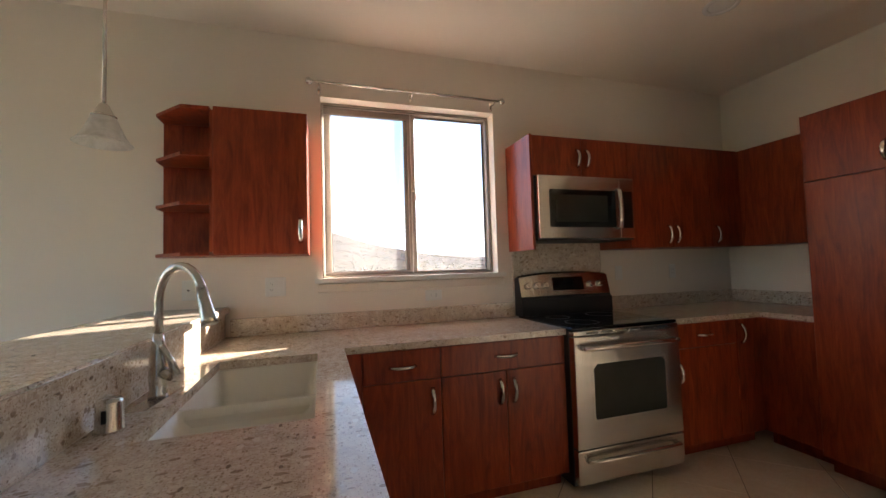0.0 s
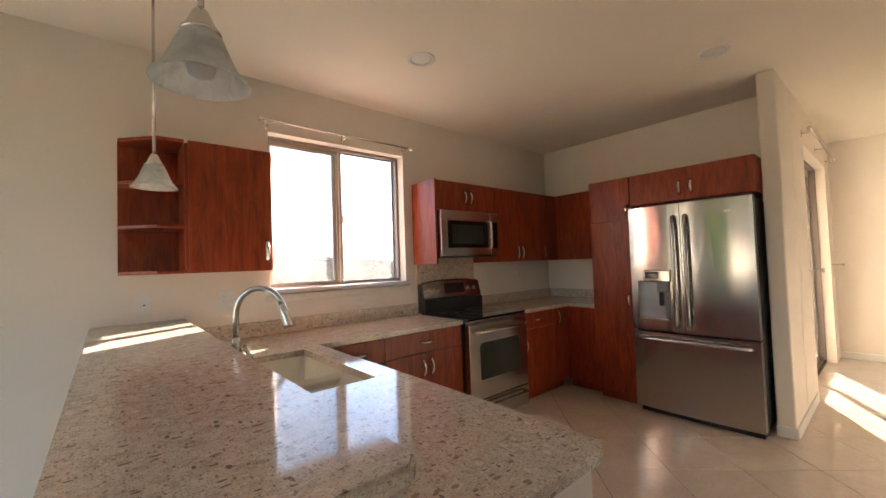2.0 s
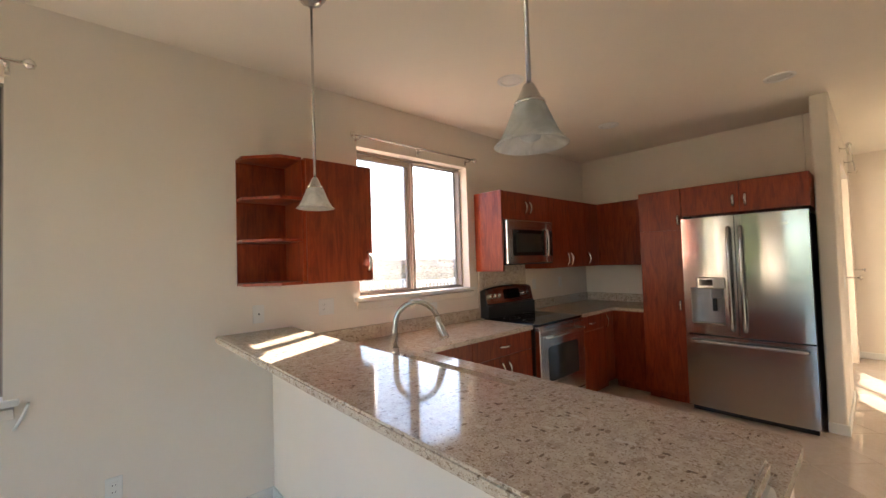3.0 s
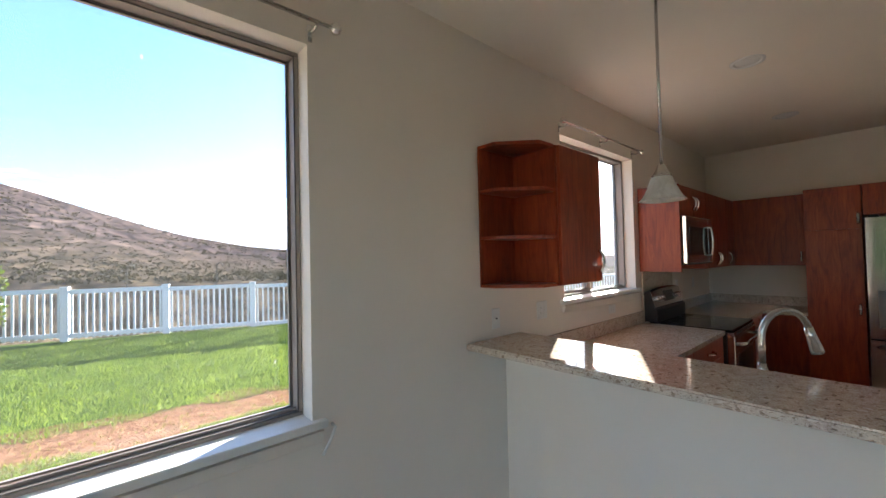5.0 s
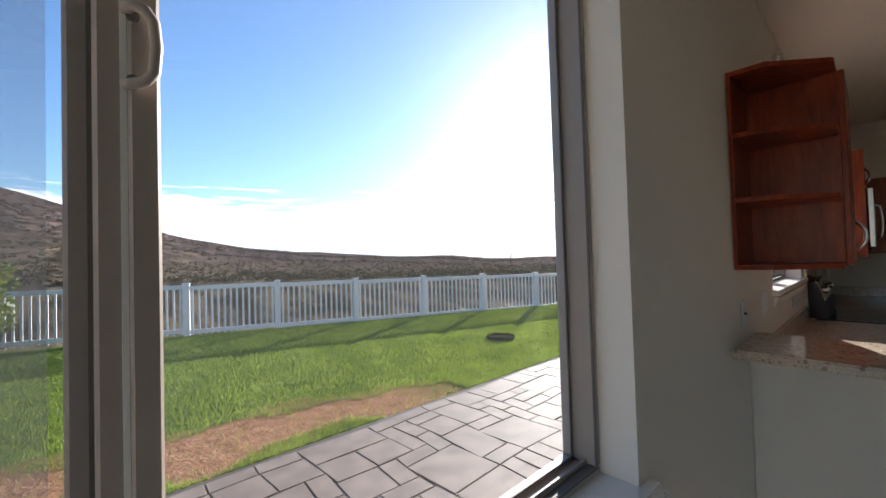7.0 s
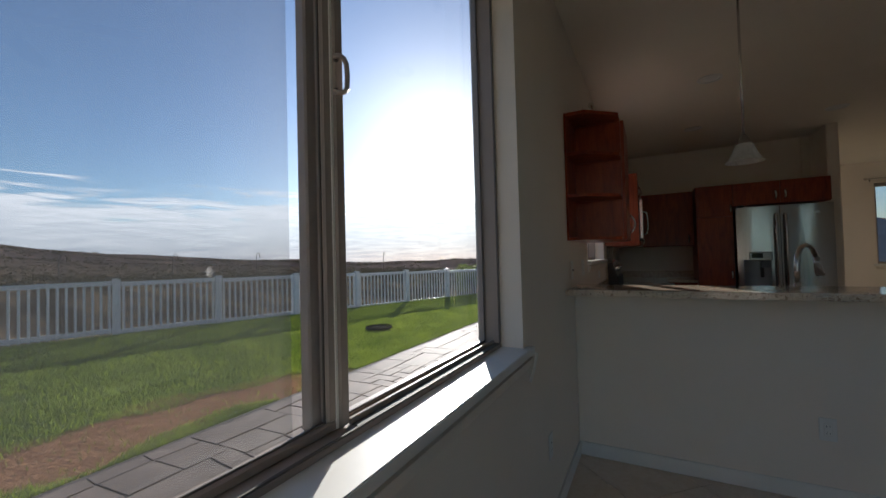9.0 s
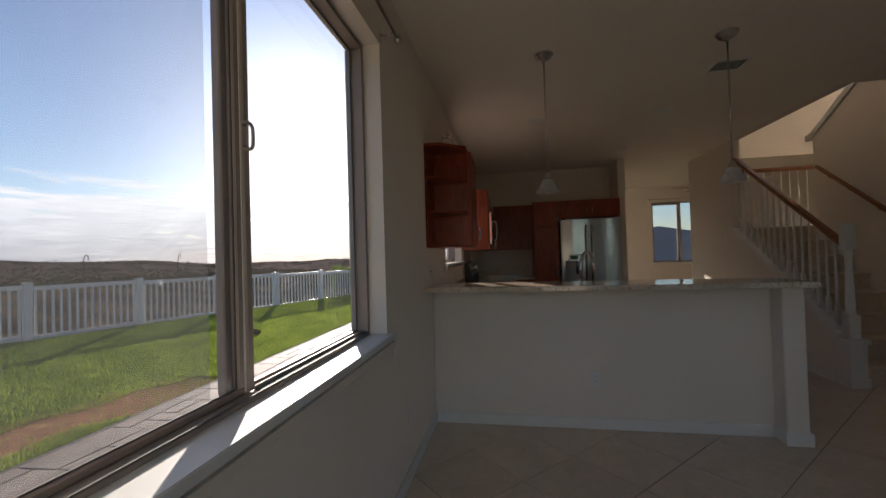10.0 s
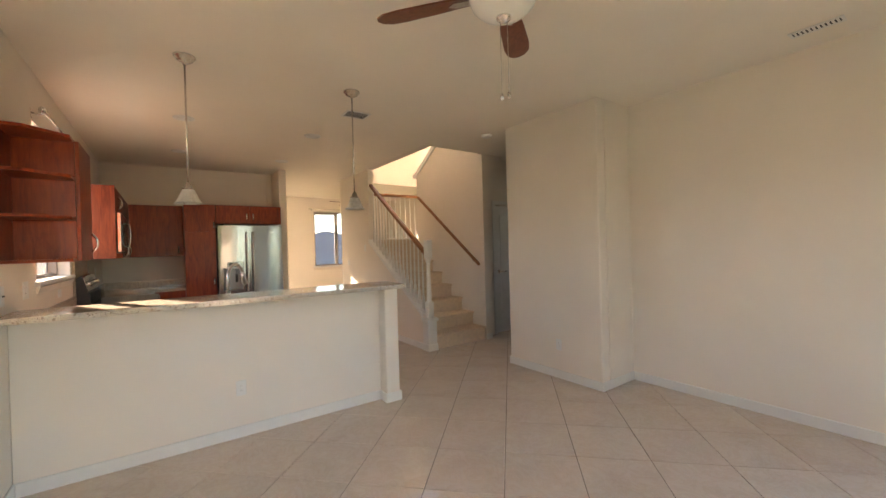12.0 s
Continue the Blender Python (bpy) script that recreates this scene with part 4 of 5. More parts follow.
for at, turn in (((4.58, 0.975, 1.20), 0), ((6.55, 0.975, 1.20), 0)):
    hb = thing("curtain_holdback", at, "satin nickel curtain holdback beside the glass door", "hook", turn, "curtain holdbacks")
    part("stem", tube([(0, 0, 0), (0, -0.09, 0)], 0.007, 8), M_CHROME, hb)
    part("knob", tube([(0, -0.085, 0), (0, -0.095, 0), (0, -0.11, 0)], 0.02, 14, radii=[0.012, 0.024, 0.018]), M_CHROME, hb)
hk = thing("curtain_holdback", (-1.17, NORTH, 0.86), "white painted curtain hook below the window sill", "hook", 0, "curtain holdbacks")
part("stem", tube([(0.0, 0, 0.03), (0.0, -0.032, 0.028), (-0.018, -0.026, -0.02), (-0.045, -0.014, -0.075)], 0.006, 8), M_TRIM, hk)

# ---- pendants ----
def pendant(at):
    p = thing("pendant_lamp", at, "satin nickel pendant lamp with frosted glass bell shade", "pendant lamp", 0, "pendants above the bar")
    part("canopy", lathe([(0.070, 0.0), (0.070, -0.006), (0.064, -0.012), (0.060, -0.014), (0.052, -0.03), (0.03, -0.042), (0.014, -0.046), (0.010, -0.06)]), M_NICKEL, p)
    part("rod", tube([(0, 0, -0.04), (0, 0, -0.878)], 0.006, 10), M_NICKEL, p)
    part("holder", lathe([(0.009, -0.872), (0.014, -0.877), (0.018, -0.886), (0.025, -0.902), (0.030, -0.912), (0.031, -0.916), (0.036, -0.917), (0.037, -0.921), (0.035, -0.925), (0.02, -0.926)]), M_NICKEL, p)
    bell = [(0.033, -0.921), (0.039, -0.930), (0.047, -0.950), (0.056, -0.972), (0.066, -0.994), (0.077, -1.010), (0.087, -1.019)]
    sh = lathe(bell + [(max(0.02, r - 0.004), z - 0.001 if r > 0.08 else z + 0.001) for r, z in bell[::-1]], seg=36, cap=False)
    part("shade", sh, M_SHADE, p, "frosted white glass bell")
    part("bulb", lathe([(0.012, -0.925), (0.014, -0.94), (0.022, -0.965), (0.027, -0.985), (0.022, -1.003), (0.004, -1.012)], seg=18), M_WHITE, p)
    return p


pa = pendant((-0.175, 2.515, H))
copy_thing(pa, pose(-0.19, 1.30, H))


# ---- recessed cans, vents, smoke detector ----
def can(at, s=1.0):
    c = thing("recessed_light", at, "white recessed ceiling downlight, switched off", "ceiling light", 0, "ceiling downlights")
    part("trim_ring", lathe([(0.095, 0.0), (0.094, -0.006), (0.075, -0.010), (0.068, -0.004), (0.068, 0.001)], seg=32, cap=False), M_WHITE, c)
    part("lens", lathe([(0.069, -0.001), (0.06, -0.005), (0.004, -0.007)], seg=28), M_WHITE, c)
    return c


c0 = can((1.29, 2.475, H))
for x, y in ((2.83, 1.19), (2.83, 2.475), (1.29, 1.19)):
    copy_thing(c0, pose(x, y, H))


def vent(at, turn, w, d, n, label):
    v = thing("ceiling_vent", at, label, "air vent", turn)
    part("backing", box(-w / 2 + 0.01, w / 2 - 0.01, -d / 2 + 0.01, d / 2 - 0.01, -0.003, -0.0005), M_DARK, v)
    f = box(-w / 2, w / 2, -d / 2, -d / 2 + 0.016, -0.008, -0.0005)
    for q in ((-w / 2, w / 2, d / 2 - 0.016, d / 2), (-w / 2, -w / 2 + 0.016, -d / 2 + 0.016, d / 2 - 0.016), (w / 2 - 0.016, w / 2, -d / 2 + 0.016, d / 2 - 0.016)):
        box(*q, -0.008, -0.0005, bm=f)
    part("frame", f, M_TRIM, v)
    for k in range(n):
        u = -w / 2 + 0.02 + (w - 0.04) * (k + 0.5) / n
        part("slat", prism([(u - 0.008, -0.0075), (u + 0.006, -0.0035), (u + 0.008, -0.0035), (u - 0.006, -0.0085)], "y", -d / 2 + 0.017, d / 2 - 0.017), M_TRIM, v)
    return v


vent((-2.75, -0.86, H), 0, 0.27, 0.10, 10, "white louvred ceiling vent near the wall")
vent((0.33, 1.04, H), 0, 0.20, 0.25, 9, "white louvred ceiling vent above the kitchen")
sd = thing("smoke_detector", (0.21, -0.62, H), "round white smoke detector on the ceiling", "smoke detector")
part("housing", lathe([(0.065, -0.0005), (0.066, -0.02), (0.05, -0.034), (0.004, -0.036)]), M_WHITE, sd)


# ---- ceiling fans ----
def ceiling_fan(at, first, label):
    f = thing("ceiling_fan", at, label, "ceiling fan")
    part("canopy", lathe([(0.07, 0), (0.07, -0.02), (0.045, -0.05), (0.018, -0.06)]), M_CHROME, f)
    part("downrod", tube([(0, 0, -0.05), (0, 0, -0.14)], 0.014, 12), M_CHROME, f)
    part("motor", lathe([(0.03, -0.12), (0.09, -0.135), (0.115, -0.17), (0.115, -0.215), (0.09, -0.245), (0.06, -0.255)], seg=32), M_CHROME, f)
    part("bowl", lathe([(0.08, -0.256), (0.150, -0.264), (0.150, -0.285), (0.138, -0.315), (0.105, -0.345), (0.06, -0.364), (0.02, -0.369)], seg=36), M_BOWL, f, "opal white glass bowl")
    part("cap", lathe([(0.034, -0.366), (0.032, -0.376), (0.018, -0.382), (0.014, -0.390), (0.004, -0.392)], seg=18), M_CHROME, f)
    for k in range(4):
        m = pose(0, 0, 0, 0, 0, first + 90 * k)
        bl = prism([(0.15, -0.045), (0.28, -0.060), (0.48, -0.070), (0.56, -0.062), (0.60, -0.034), (0.61, 0.0), (0.60, 0.034), (0.56, 0.062), (0.48, 0.070), (0.28, 0.060), (0.15, 0.045)], "z", -0.004, 0.004, 0.002)
        bmesh.ops.transform(bl, matrix=m @ pose(0, 0, -0.262, -11, 0, 0), verts=bl.verts[:])
        b = part("blade", bl, M_BLADE, f)
        ir = prism([(0.09, -0.018), (0.22, -0.03), (0.25, 0.0), (0.22, 0.03), (0.09, 0.018)], "z", -0.009, -0.0045)
        bmesh.ops.transform(ir, matrix=m @ pose(0, 0, -0.262, -11, 0, 0), verts=ir.verts[:])
        part("blade_iron", ir, M_CHROME, b)
    for x, y, z in ((0.010, 0.012, -0.70), (-0.008, -0.014, -0.69)):
        ch = part("pull_chain", tube([(x, y, -0.37), (x, y, z)], 0.0018, 6), M_CHROME, f)
        part("bob", lathe([(0.003, 0.0), (0.009, -0.012), (0.008, -0.026), (0.002, -0.034)], (x, y, z), 12), M_CHROME, ch)
    return f


ceiling_fan((-2.169, 1.41, H), 37.0, "ceiling fan with walnut blades and frosted bowl light")
ceiling_fan((5.4, -1.0, H), 10.0, "ceiling fan with walnut blades in the living room")

# ---- staircase ----
stair = thing("staircase", (X0, -0.31, 0), "beige carpeted staircase with white balusters and oak rail", "staircase")


def stair_part(name, bm, material, parent=None, label=""):
    bmesh.ops.transform(bm, matrix=Matrix.Translation((-X0, 0.31, 0)), verts=bm.verts[:])
    return part(name, bm, material, parent or stair, label)


for k in range(7):
    x = X0 + k * TREAD
    st = prism([(x + 0.012, k * RISE), (x + 0.012, (k + 1) * RISE - 0.035), (x - 0.014, (k + 1) * RISE - 0.028), (x - 0.018, (k + 1) * RISE - 0.01), (x - 0.008, (k + 1) * RISE), (x + TREAD + 0.01, (k + 1) * RISE), (x + TREAD + 0.01, k * RISE)], "y", -1.219, -0.311)
    stair_part("step", st, M_CARPET)
stair_part("landing", box(LAND_X, 4.099, -3.59, -0.311, LAND_Z - 0.25, LAND_Z, 0.01, 2), M_CARPET)
stair_part("stringer_cap", prism([(1.13, 0.44), (2.80, 1.50), (2.80, 1.565), (1.13, 0.50)], "y", -0.33, -0.18, 0.004), M_TRIM)
stair_part("landing_edge_trim", box(LAND_X + 0.5, LAND_X + 0.56, -3.59, -0.33, LAND_Z, LAND_Z + 0.03), M_TRIM)
nb = box(0.985, 1.125, -0.325, -0.185, 0, 0.40, 0.004)
box(0.965, 1.145, -0.345, -0.165, 0.40, 0.44, 0.008, bm=nb)
box(0.975, 1.135, -0.335, -0.175, 0, 0.09, 0.004, bm=nb)
newel = stair_part("newel_base", nb, M_TRIM)
np_ = box(1.01, 1.10, -0.30, -0.21, 0.44, 0.66, 0.004)
lathe([(0.042, 0.66), (0.032, 0.69), (0.036, 0.72), (0.030, 0.95), (0.026, 1.18), (0.038, 1.22), (0.030, 1.25)], (1.055, -0.255, 0), 16, bm=np_)
box(1.012, 1.098, -0.298, -0.212, 1.25, 1.50, 0.006, bm=np_)
stair_part("newel_post", np_, M_TRIM)


def rail_z(x):
    return 1.345 + (x - 1.15) * 0.695


pr = [(-0.030, -0.028), (0.030, -0.028), (0.034, 0.0), (0.024, 0.026), (-0.024, 0.026), (-0.034, 0.0)]


def rail(p, q, k=1.0):
    bm = bmesh.new()
    p, q = Vector(p), Vector(q)
    s = (q - p).normalized().cross(Vector((0, 0, 1))).normalized()
    ra, rb = [bm.verts.new(p + s * a * k + Vector((0, 0, b * k))) for a, b in pr], [bm.verts.new(q + s * a * k + Vector((0, 0, b * k))) for a, b in pr]
    bm.faces.new(ra)
    bm.faces.new(rb[::-1])
    for i in range(6):
        bm.faces.new((ra[i], rb[i], rb[(i + 1) % 6], ra[(i + 1) % 6]))
    bmesh.ops.recalc_face_normals(bm, faces=bm.faces[:])
    return bm


stair_part("handrail", rail((1.09, -0.255, rail_z(1.09)), (2.82, -0.255, rail_z(2.82))), M_OAK, label="oak handrail")
for k in range(15):
    x = 1.20 + k * 0.108
    zb, zt = 0.50 + (x - 1.13) * (1.065 / 1.67), rail_z(x) - 0.02
    b = box(x - 0.016, x + 0.016, -0.271, -0.239, zb - 0.03, zb + 0.18)
    lathe([(0.016, zb + 0.18), (0.011, zb + 0.21), (0.014, zb + 0.25), (0.008, zt)], (x, -0.255, 0), 8, bm=b)
    stair_part("baluster", b, M_TRIM)
GX = LAND_X + 0.53
stair_part("guard_rail", rail((GX, -0.31, 2.44), (GX, -2.6, 2.44)), M_OAK, label="oak guard rail at the landing")
for k in range(20):
    y = -0.40 - k * 0.112
    b = box(GX - 0.015, GX + 0.015, y - 0.015, y + 0.015, LAND_Z + 0.03, LAND_Z + 0.2)
    lathe([(0.015, LAND_Z + 0.2), (0.009, LAND_Z + 0.25), (0.007, 2.42)], (GX, y, 0), 8, bm=b)
    stair_part("baluster", b, M_TRIM)
hr = thing("wall_handrail", (1.04, -1.22, 1.13), "oak handrail on the stair wall", "handrail")
hb = rail((0, 0.075, 0.0), (1.66, 0.075, 1.19), 0.7)
part("rail", hb, M_OAK, hr)
for u in (0.15, 0.85, 1.5):
    part("bracket", tube([(u, 0.0, u * 0.717 - 0.08), (u, 0.05, u * 0.717 - 0.075), (u, 0.072, u * 0.717 - 0.03)], 0.007, 8), M_CHROME, hr)

# hallway door
door = tagged(thing("door_3", (1.16, -1.60, 0.002), "white two panel hallway door with lever handle, closed", "door", -90), kind="structure")
part("leaf", box(0.004, 0.826, 0.03, 0.068, 0.01, 2.03, 0.003), M_TRIM, door)
for z0, z1 in ((0.2, 0.85), (1.0, 1.88)):
    part("panel", box(0.13, 0.70, 0.024, 0.03, z0, z1, 0.005), M_TRIM, door)
part("door_frame", merge(box(-0.06, 0.0, -0.014, 0.0, 0, 2.10, 0.003), box(0.83, 0.89, -0.014, 0.0, 0, 2.10, 0.003)), M_TRIM, door)
part("head_casing", box(-0.06, 0.89, -0.0145, 0.0, 2.038, 2.10, 0.003), M_TRIM, door)
part("door_handle", tube([(0.09, 0.03, 0.98), (0.09, -0.03, 0.98), (0.12, -0.035, 0.98), (0.20, -0.033, 0.98)], 0.01, 10), M_CHROME, door)
part("rosette", tube([(0.09, 0.03, 0.98), (0.09, 0.018, 0.98)], 0.028, 18), M_CHROME, door)

# ---- outdoors ----
YARD = -0.13


def ridge(az):
    """Height of the skyline in degrees towards a bearing."""
    return max(-0.3, 2.3 - 0.05 * az) + 5.8 * math.exp(-((az + 12) / 18) ** 2) if -100 < az < 100 else -0.3


def fence_y(x):
    return 13.14 - 0.351 * (x + 0.617)


def land(x, y):
    dx, dy = x - 0.0, y - 3.0
    r = math.hypot(dx, dy)
    beyond = y - (fence_y(x) if x > -8 else fence_y(-8))
    if r < 9 or beyond < 1.0:
        base = YARD + 0.05 * max(0.0, min(1.0, (y - 7) / 6))
        if beyond < 1.0 and r < 60:
            return base
    az = math.degrees(math.atan2(dx, dy))
    t = min(1.0, max(0.0, (math.log(max(r, 10)) - math.log(14)) / (math.log(520) - math.log(14))))
    e = -3.2 + (ridge(az) + 3.2) * (t ** 0.8)
    h = 1.4 + r * math.tan(radians(e))
    if r > 560:
        h = 1.4 + 560 * math.tan(radians(ridge(az))) - (r - 560) * 0.02
        h = max(h, 1.4 + r * math.tan(radians(-0.55)))
    amp = min(1.0, max(0.0, (r - 20) / 200)) * 4.0
    h += amp * (noise.noise(Vector((x * 0.012, y * 0.012, 0.3))) + 0.15 * noise.noise(Vector((x * 0.045, y * 0.045, 4.0)))) * (1 - 0.9 * min(1, max(0, (r - 520) / 900)))
    if beyond < 8:
        k = max(0.0, (beyond - 1.0) / 7)
        h = (YARD - 0.3) * (1 - k) + h * k
    return h


gm = bmesh.new()
radii_g = [0.0, 2, 4, 6, 7.5, 9, 10, 11, 12, 13, 14, 15, 17, 20, 24, 29, 35, 43, 53, 65, 80, 98, 120, 147, 180, 215, 255, 300, 345, 390, 430, 465, 495, 520, 545, 575, 640, 800, 1100, 1700, 2800, 4600]
NA = 240
last = None
for r in radii_g:
    ring = []
    for k in range(NA):
        az = radians(-120 + 360 * k / NA)
        x, y = r * math.sin(az), 3.0 + r * math.cos(az)
        ring.append(gm.verts.new((x, y, land(x, y))))
    if last:
        for k in range(NA):
            if r == radii_g[1]:
                if k == 0:
                    hub = gm.verts.new((0, 3.0, YARD))
                gm.faces.new((hub, ring[(k + 1) % NA], ring[k])).smooth = True
            else:
                gm.faces.new((last[k], last[(k + 1) % NA], ring[(k + 1) % NA], ring[k])).smooth = True
    last = ring
for v in [v for v in gm.verts if not v.link_faces]:
    gm.verts.remove(v)
bmesh.ops.recalc_face_normals(gm, faces=gm.faces[:])


def make_ground():
    m, n, l, b = nodes_of("lawn_and_dry_hills")
    v = coords(n, l, shift=False)
    sepx = n.new("ShaderNodeSeparateXYZ")
    l.new(v, sepx.inputs[0])
    hill = ramp(n, [(0.40, (0.050, 0.041, 0.044)), (0.47, (0.080, 0.063, 0.063)), (0.54, (0.118, 0.090, 0.082)), (0.61, (0.19, 0.145, 0.112))])
    sc = mixc(n, l, 0.6, tex(n, l, coords(n, l, (1, 0.25, 1), False), 0.04, 7, 0.72), tex(n, l, coords(n, l, (1, 0.3, 1), False), 0.16, 7, 0.75))
    l.new(sc, hill.inputs["Fac"])
    clump = ramp(n, [(0.44, (0.42, 0.44, 0.42)), (0.5, (0.8, 0.78, 0.76)), (0.56, (1.5, 1.4, 1.28))])
    l.new(tex(n, l, coords(n, l, (1, 0.3, 1), False), 0.3, 5, 0.65), clump.inputs["Fac"])
    dry_hill = mixc(n, l, 1.0, hill.outputs["Color"], clump.outputs["Color"], "MULTIPLY")
    near_clump = ramp(n, [(0.42, (0.35, 0.38, 0.36)), (0.5, (0.85, 0.85, 0.85)), (0.58, (1.9, 1.75, 1.5))])
    l.new(tex(n, l, coords(n, l, (1, 0.4, 1), False), 1.1, 6, 0.7), near_clump.inputs["Fac"])
    # greener brush on the low ground just past the fence
    dist, band = n.new("ShaderNodeVectorMath"), n.new("ShaderNodeMapRange")
    dist.operation = "LENGTH"
    l.new(v, dist.inputs[0])
    band.inputs["From Min"].default_value, band.inputs["From Max"].default_value = 130.0, 30.0
    band.inputs["To Max"].default_value = 0.8
    l.new(dist.outputs["Value"], band.inputs["Value"])
    dry_hill = mixc(n, l, band.outputs[0], dry_hill, mixc(n, l, 1.0, (0.105, 0.084, 0.058), near_clump.outputs["Color"], "MULTIPLY"))
    green = ramp(n, [(0.3, (0.04, 0.068, 0.014)), (0.5, (0.068, 0.105, 0.022)), (0.72, (0.105, 0.14, 0.034))])
    l.new(mixc(n, l, 0.5, tex(n, l, v, 1.1, 4), tex(n, l, v, 14, 4)), green.inputs["Fac"])
    dry = ramp(n, [(0.3, (0.20, 0.10, 0.055)), (0.7, (0.37, 0.205, 0.115))])
    l.new(tex(n, l, v, 9, 5), dry.inputs["Fac"])
    # a worn strip of dry turf beside the paving
    d = n.new("ShaderNodeMath")
    d.operation = "SUBTRACT"
    d.inputs[1].default_value = 6.74
    slant = n.new("ShaderNodeMath")
    slant.operation = "MULTIPLY_ADD"
    slant.inputs[1].default_value = 0.18
    l.new(sepx.outputs["X"], slant.inputs[0])
    l.new(sepx.outputs["Y"], slant.inputs[2])
    l.new(slant.outputs[0], d.inputs[0])
    ab = n.new("ShaderNodeMath")
    ab.operation = "ABSOLUTE"
    l.new(d.outputs[0], ab.inputs[0])
    wob = n.new("ShaderNodeMath")
    wob.operation = "MULTIPLY_ADD"
    wob.inputs[1].default_value = -1.6
    l.new(tex(n, l, v, 0.9, 5, 0.65), wob.inputs[0])
    l.new(ab.outputs[0], wob.inputs[2])
    lim = ramp(n, [(0.0, (1, 1, 1)), (0.12, (0, 0, 0))])
    sh = n.new("ShaderNodeMath")
    sh.operation = "ADD"
    sh.inputs[1].default_value = 0.28
    l.new(wob.outputs[0], sh.inputs[0])
    l.new(sh.outputs[0], lim.inputs["Fac"])
    west = n.new("ShaderNodeMapRange")
    west.inputs["From Min"].default_value, west.inputs["From Max"].default_value = 1.6, 0.4
    l.new(sepx.outputs["X"], west.inputs["Value"])
    k = n.new("ShaderNodeMath")
    k.operation = "MULTIPLY"
    l.new(lim.outputs["Color"], k.inputs[0])
    l.new(west.outputs[0], k.inputs[1])
    yard = mixc(n, l, k.outputs[0], green.outputs["Color"], dry.outputs["Color"])
    # yard ends at the fence line
    fl = n.new("ShaderNodeMath")
    fl.operation = "MULTIPLY_ADD"
    fl.inputs[1].default_value = 0.351
    l.new(sepx.outputs["X"], fl.inputs[0])
    l.new(sepx.outputs["Y"], fl.inputs[2])
    far = n.new("ShaderNodeMath")
    far.operation = "GREATER_THAN"
    far.inputs[1].default_value = 13.0
    l.new(fl.outputs[0], far.inputs[0])
    l.new(mixc(n, l, far.outputs[0], yard, dry_hill), b.inputs["Base Color"])
    b.inputs["Roughness"].default_value = 0.95
    b.inputs["Specular IOR Level"].default_value = 0.0
    bump(n, l, b, tex(n, l, v, 25, 4), 0.8, 0.03)
    return m


M_GROUND = make_ground()
structure("ground", gm, M_GROUND, "green lawn running out to dry brown hills", "ground")

# grass blades over the lawn
rng = np.random.default_rng(4)
N = 430000
gx = rng.uniform(-7, 13, N)
gy = 6.38 + 6.9 * rng.random(N) ** 1.7
keep = gy < fence_y(gx) - 0.05
bare = (np.abs(gy + 0.18 * gx - 6.74 + 0.12 * np.sin(gx * 2.7) + 0.06 * np.sin(gx * 7.1)) < 0.36 + 0.10 * np.sin(gx * 3.3)) & (gx < 1.2) & (rng.random(N) < 0.95)
keep &= ~bare
gx, gy = gx[keep], gy[keep]
N = len(gx)
ang, hh, lean = rng.uniform(0, 6.283, N), rng.uniform(0.015, 0.055, N), rng.uniform(-0.028, 0.028, (N, 2))
gz = np.array([YARD + 0.05 * max(0.0, min(1.0, (y - 7) / 6)) for y in gy])
wd = 0.0036
vs = np.empty((N, 3, 3))
vs[:, 0] = np.stack([gx - wd * np.cos(ang), gy - wd * np.sin(ang), gz - 0.01], 1)
vs[:, 1] = np.stack([gx + wd * np.cos(ang), gy + wd * np.sin(ang), gz - 0.01], 1)
vs[:, 2] = np.stack([gx + lean[:, 0], gy + lean[:, 1], gz + hh], 1)
me = bpy.data.meshes.new("grass")
me.from_pydata(vs.reshape(-1, 3).tolist(), [], np.arange(3 * N).reshape(-1, 3).tolist())
M_GRASS = make_leaf("grass_blade", (0.11, 0.17, 0.03), (0.26, 0.335, 0.085), 1.6, glow=0.42)
me.materials.append(M_GRASS)
tagged(new("grass", me), "short bright green lawn grass", "grass", kind="stuff")

# ---- white picket fence ----
fence = thing("fence", (-0.617, 13.139, YARD), "white vinyl picket fence along the lawn", "fence", math.degrees(math.atan(-0.351)))
SP = 1.83
pick = box(-0.02, 0.02, -0.012, 0.012, 0.06, 1.08, 0.003)
pick_me = bpy.data.meshes.new("picket")
pick.to_mesh(pick_me)
pick.free()
pick_me.materials.append(M_FENCE)
post = box(-0.063, 0.063, -0.063, 0.063, 0.0, 1.17, 0.004)
box(-0.075, 0.075, -0.075, 0.075, 1.17, 1.20, 0.006, bm=post)
post_me = bpy.data.meshes.new("post")
post.to_mesh(post_me)
post.free()
post_me.materials.append(M_FENCE)
rl = box(0.064, SP - 0.064, -0.022, 0.022, 0.09, 0.18, 0.004)
rail_me = bpy.data.meshes.new("rail")
rl.to_mesh(rail_me)
rl.free()
rail_me.materials.append(M_FENCE)
for i in range(-5, 13):
    z = -0.026 * i
    for nm, me_, x, dz in [("post", post_me, i * SP, 0.0), ("bottom_rail", rail_me, i * SP, 0.0), ("top_rail", rail_me, i * SP, 0.95)] + [("picket", pick_me, i * SP + 0.115 + 0.1235 * k, 0.0) for k in range(14)]:
        ob = new(nm, me_)
        ob.parent = fence
        ob.location = (x, 0, z + dz)

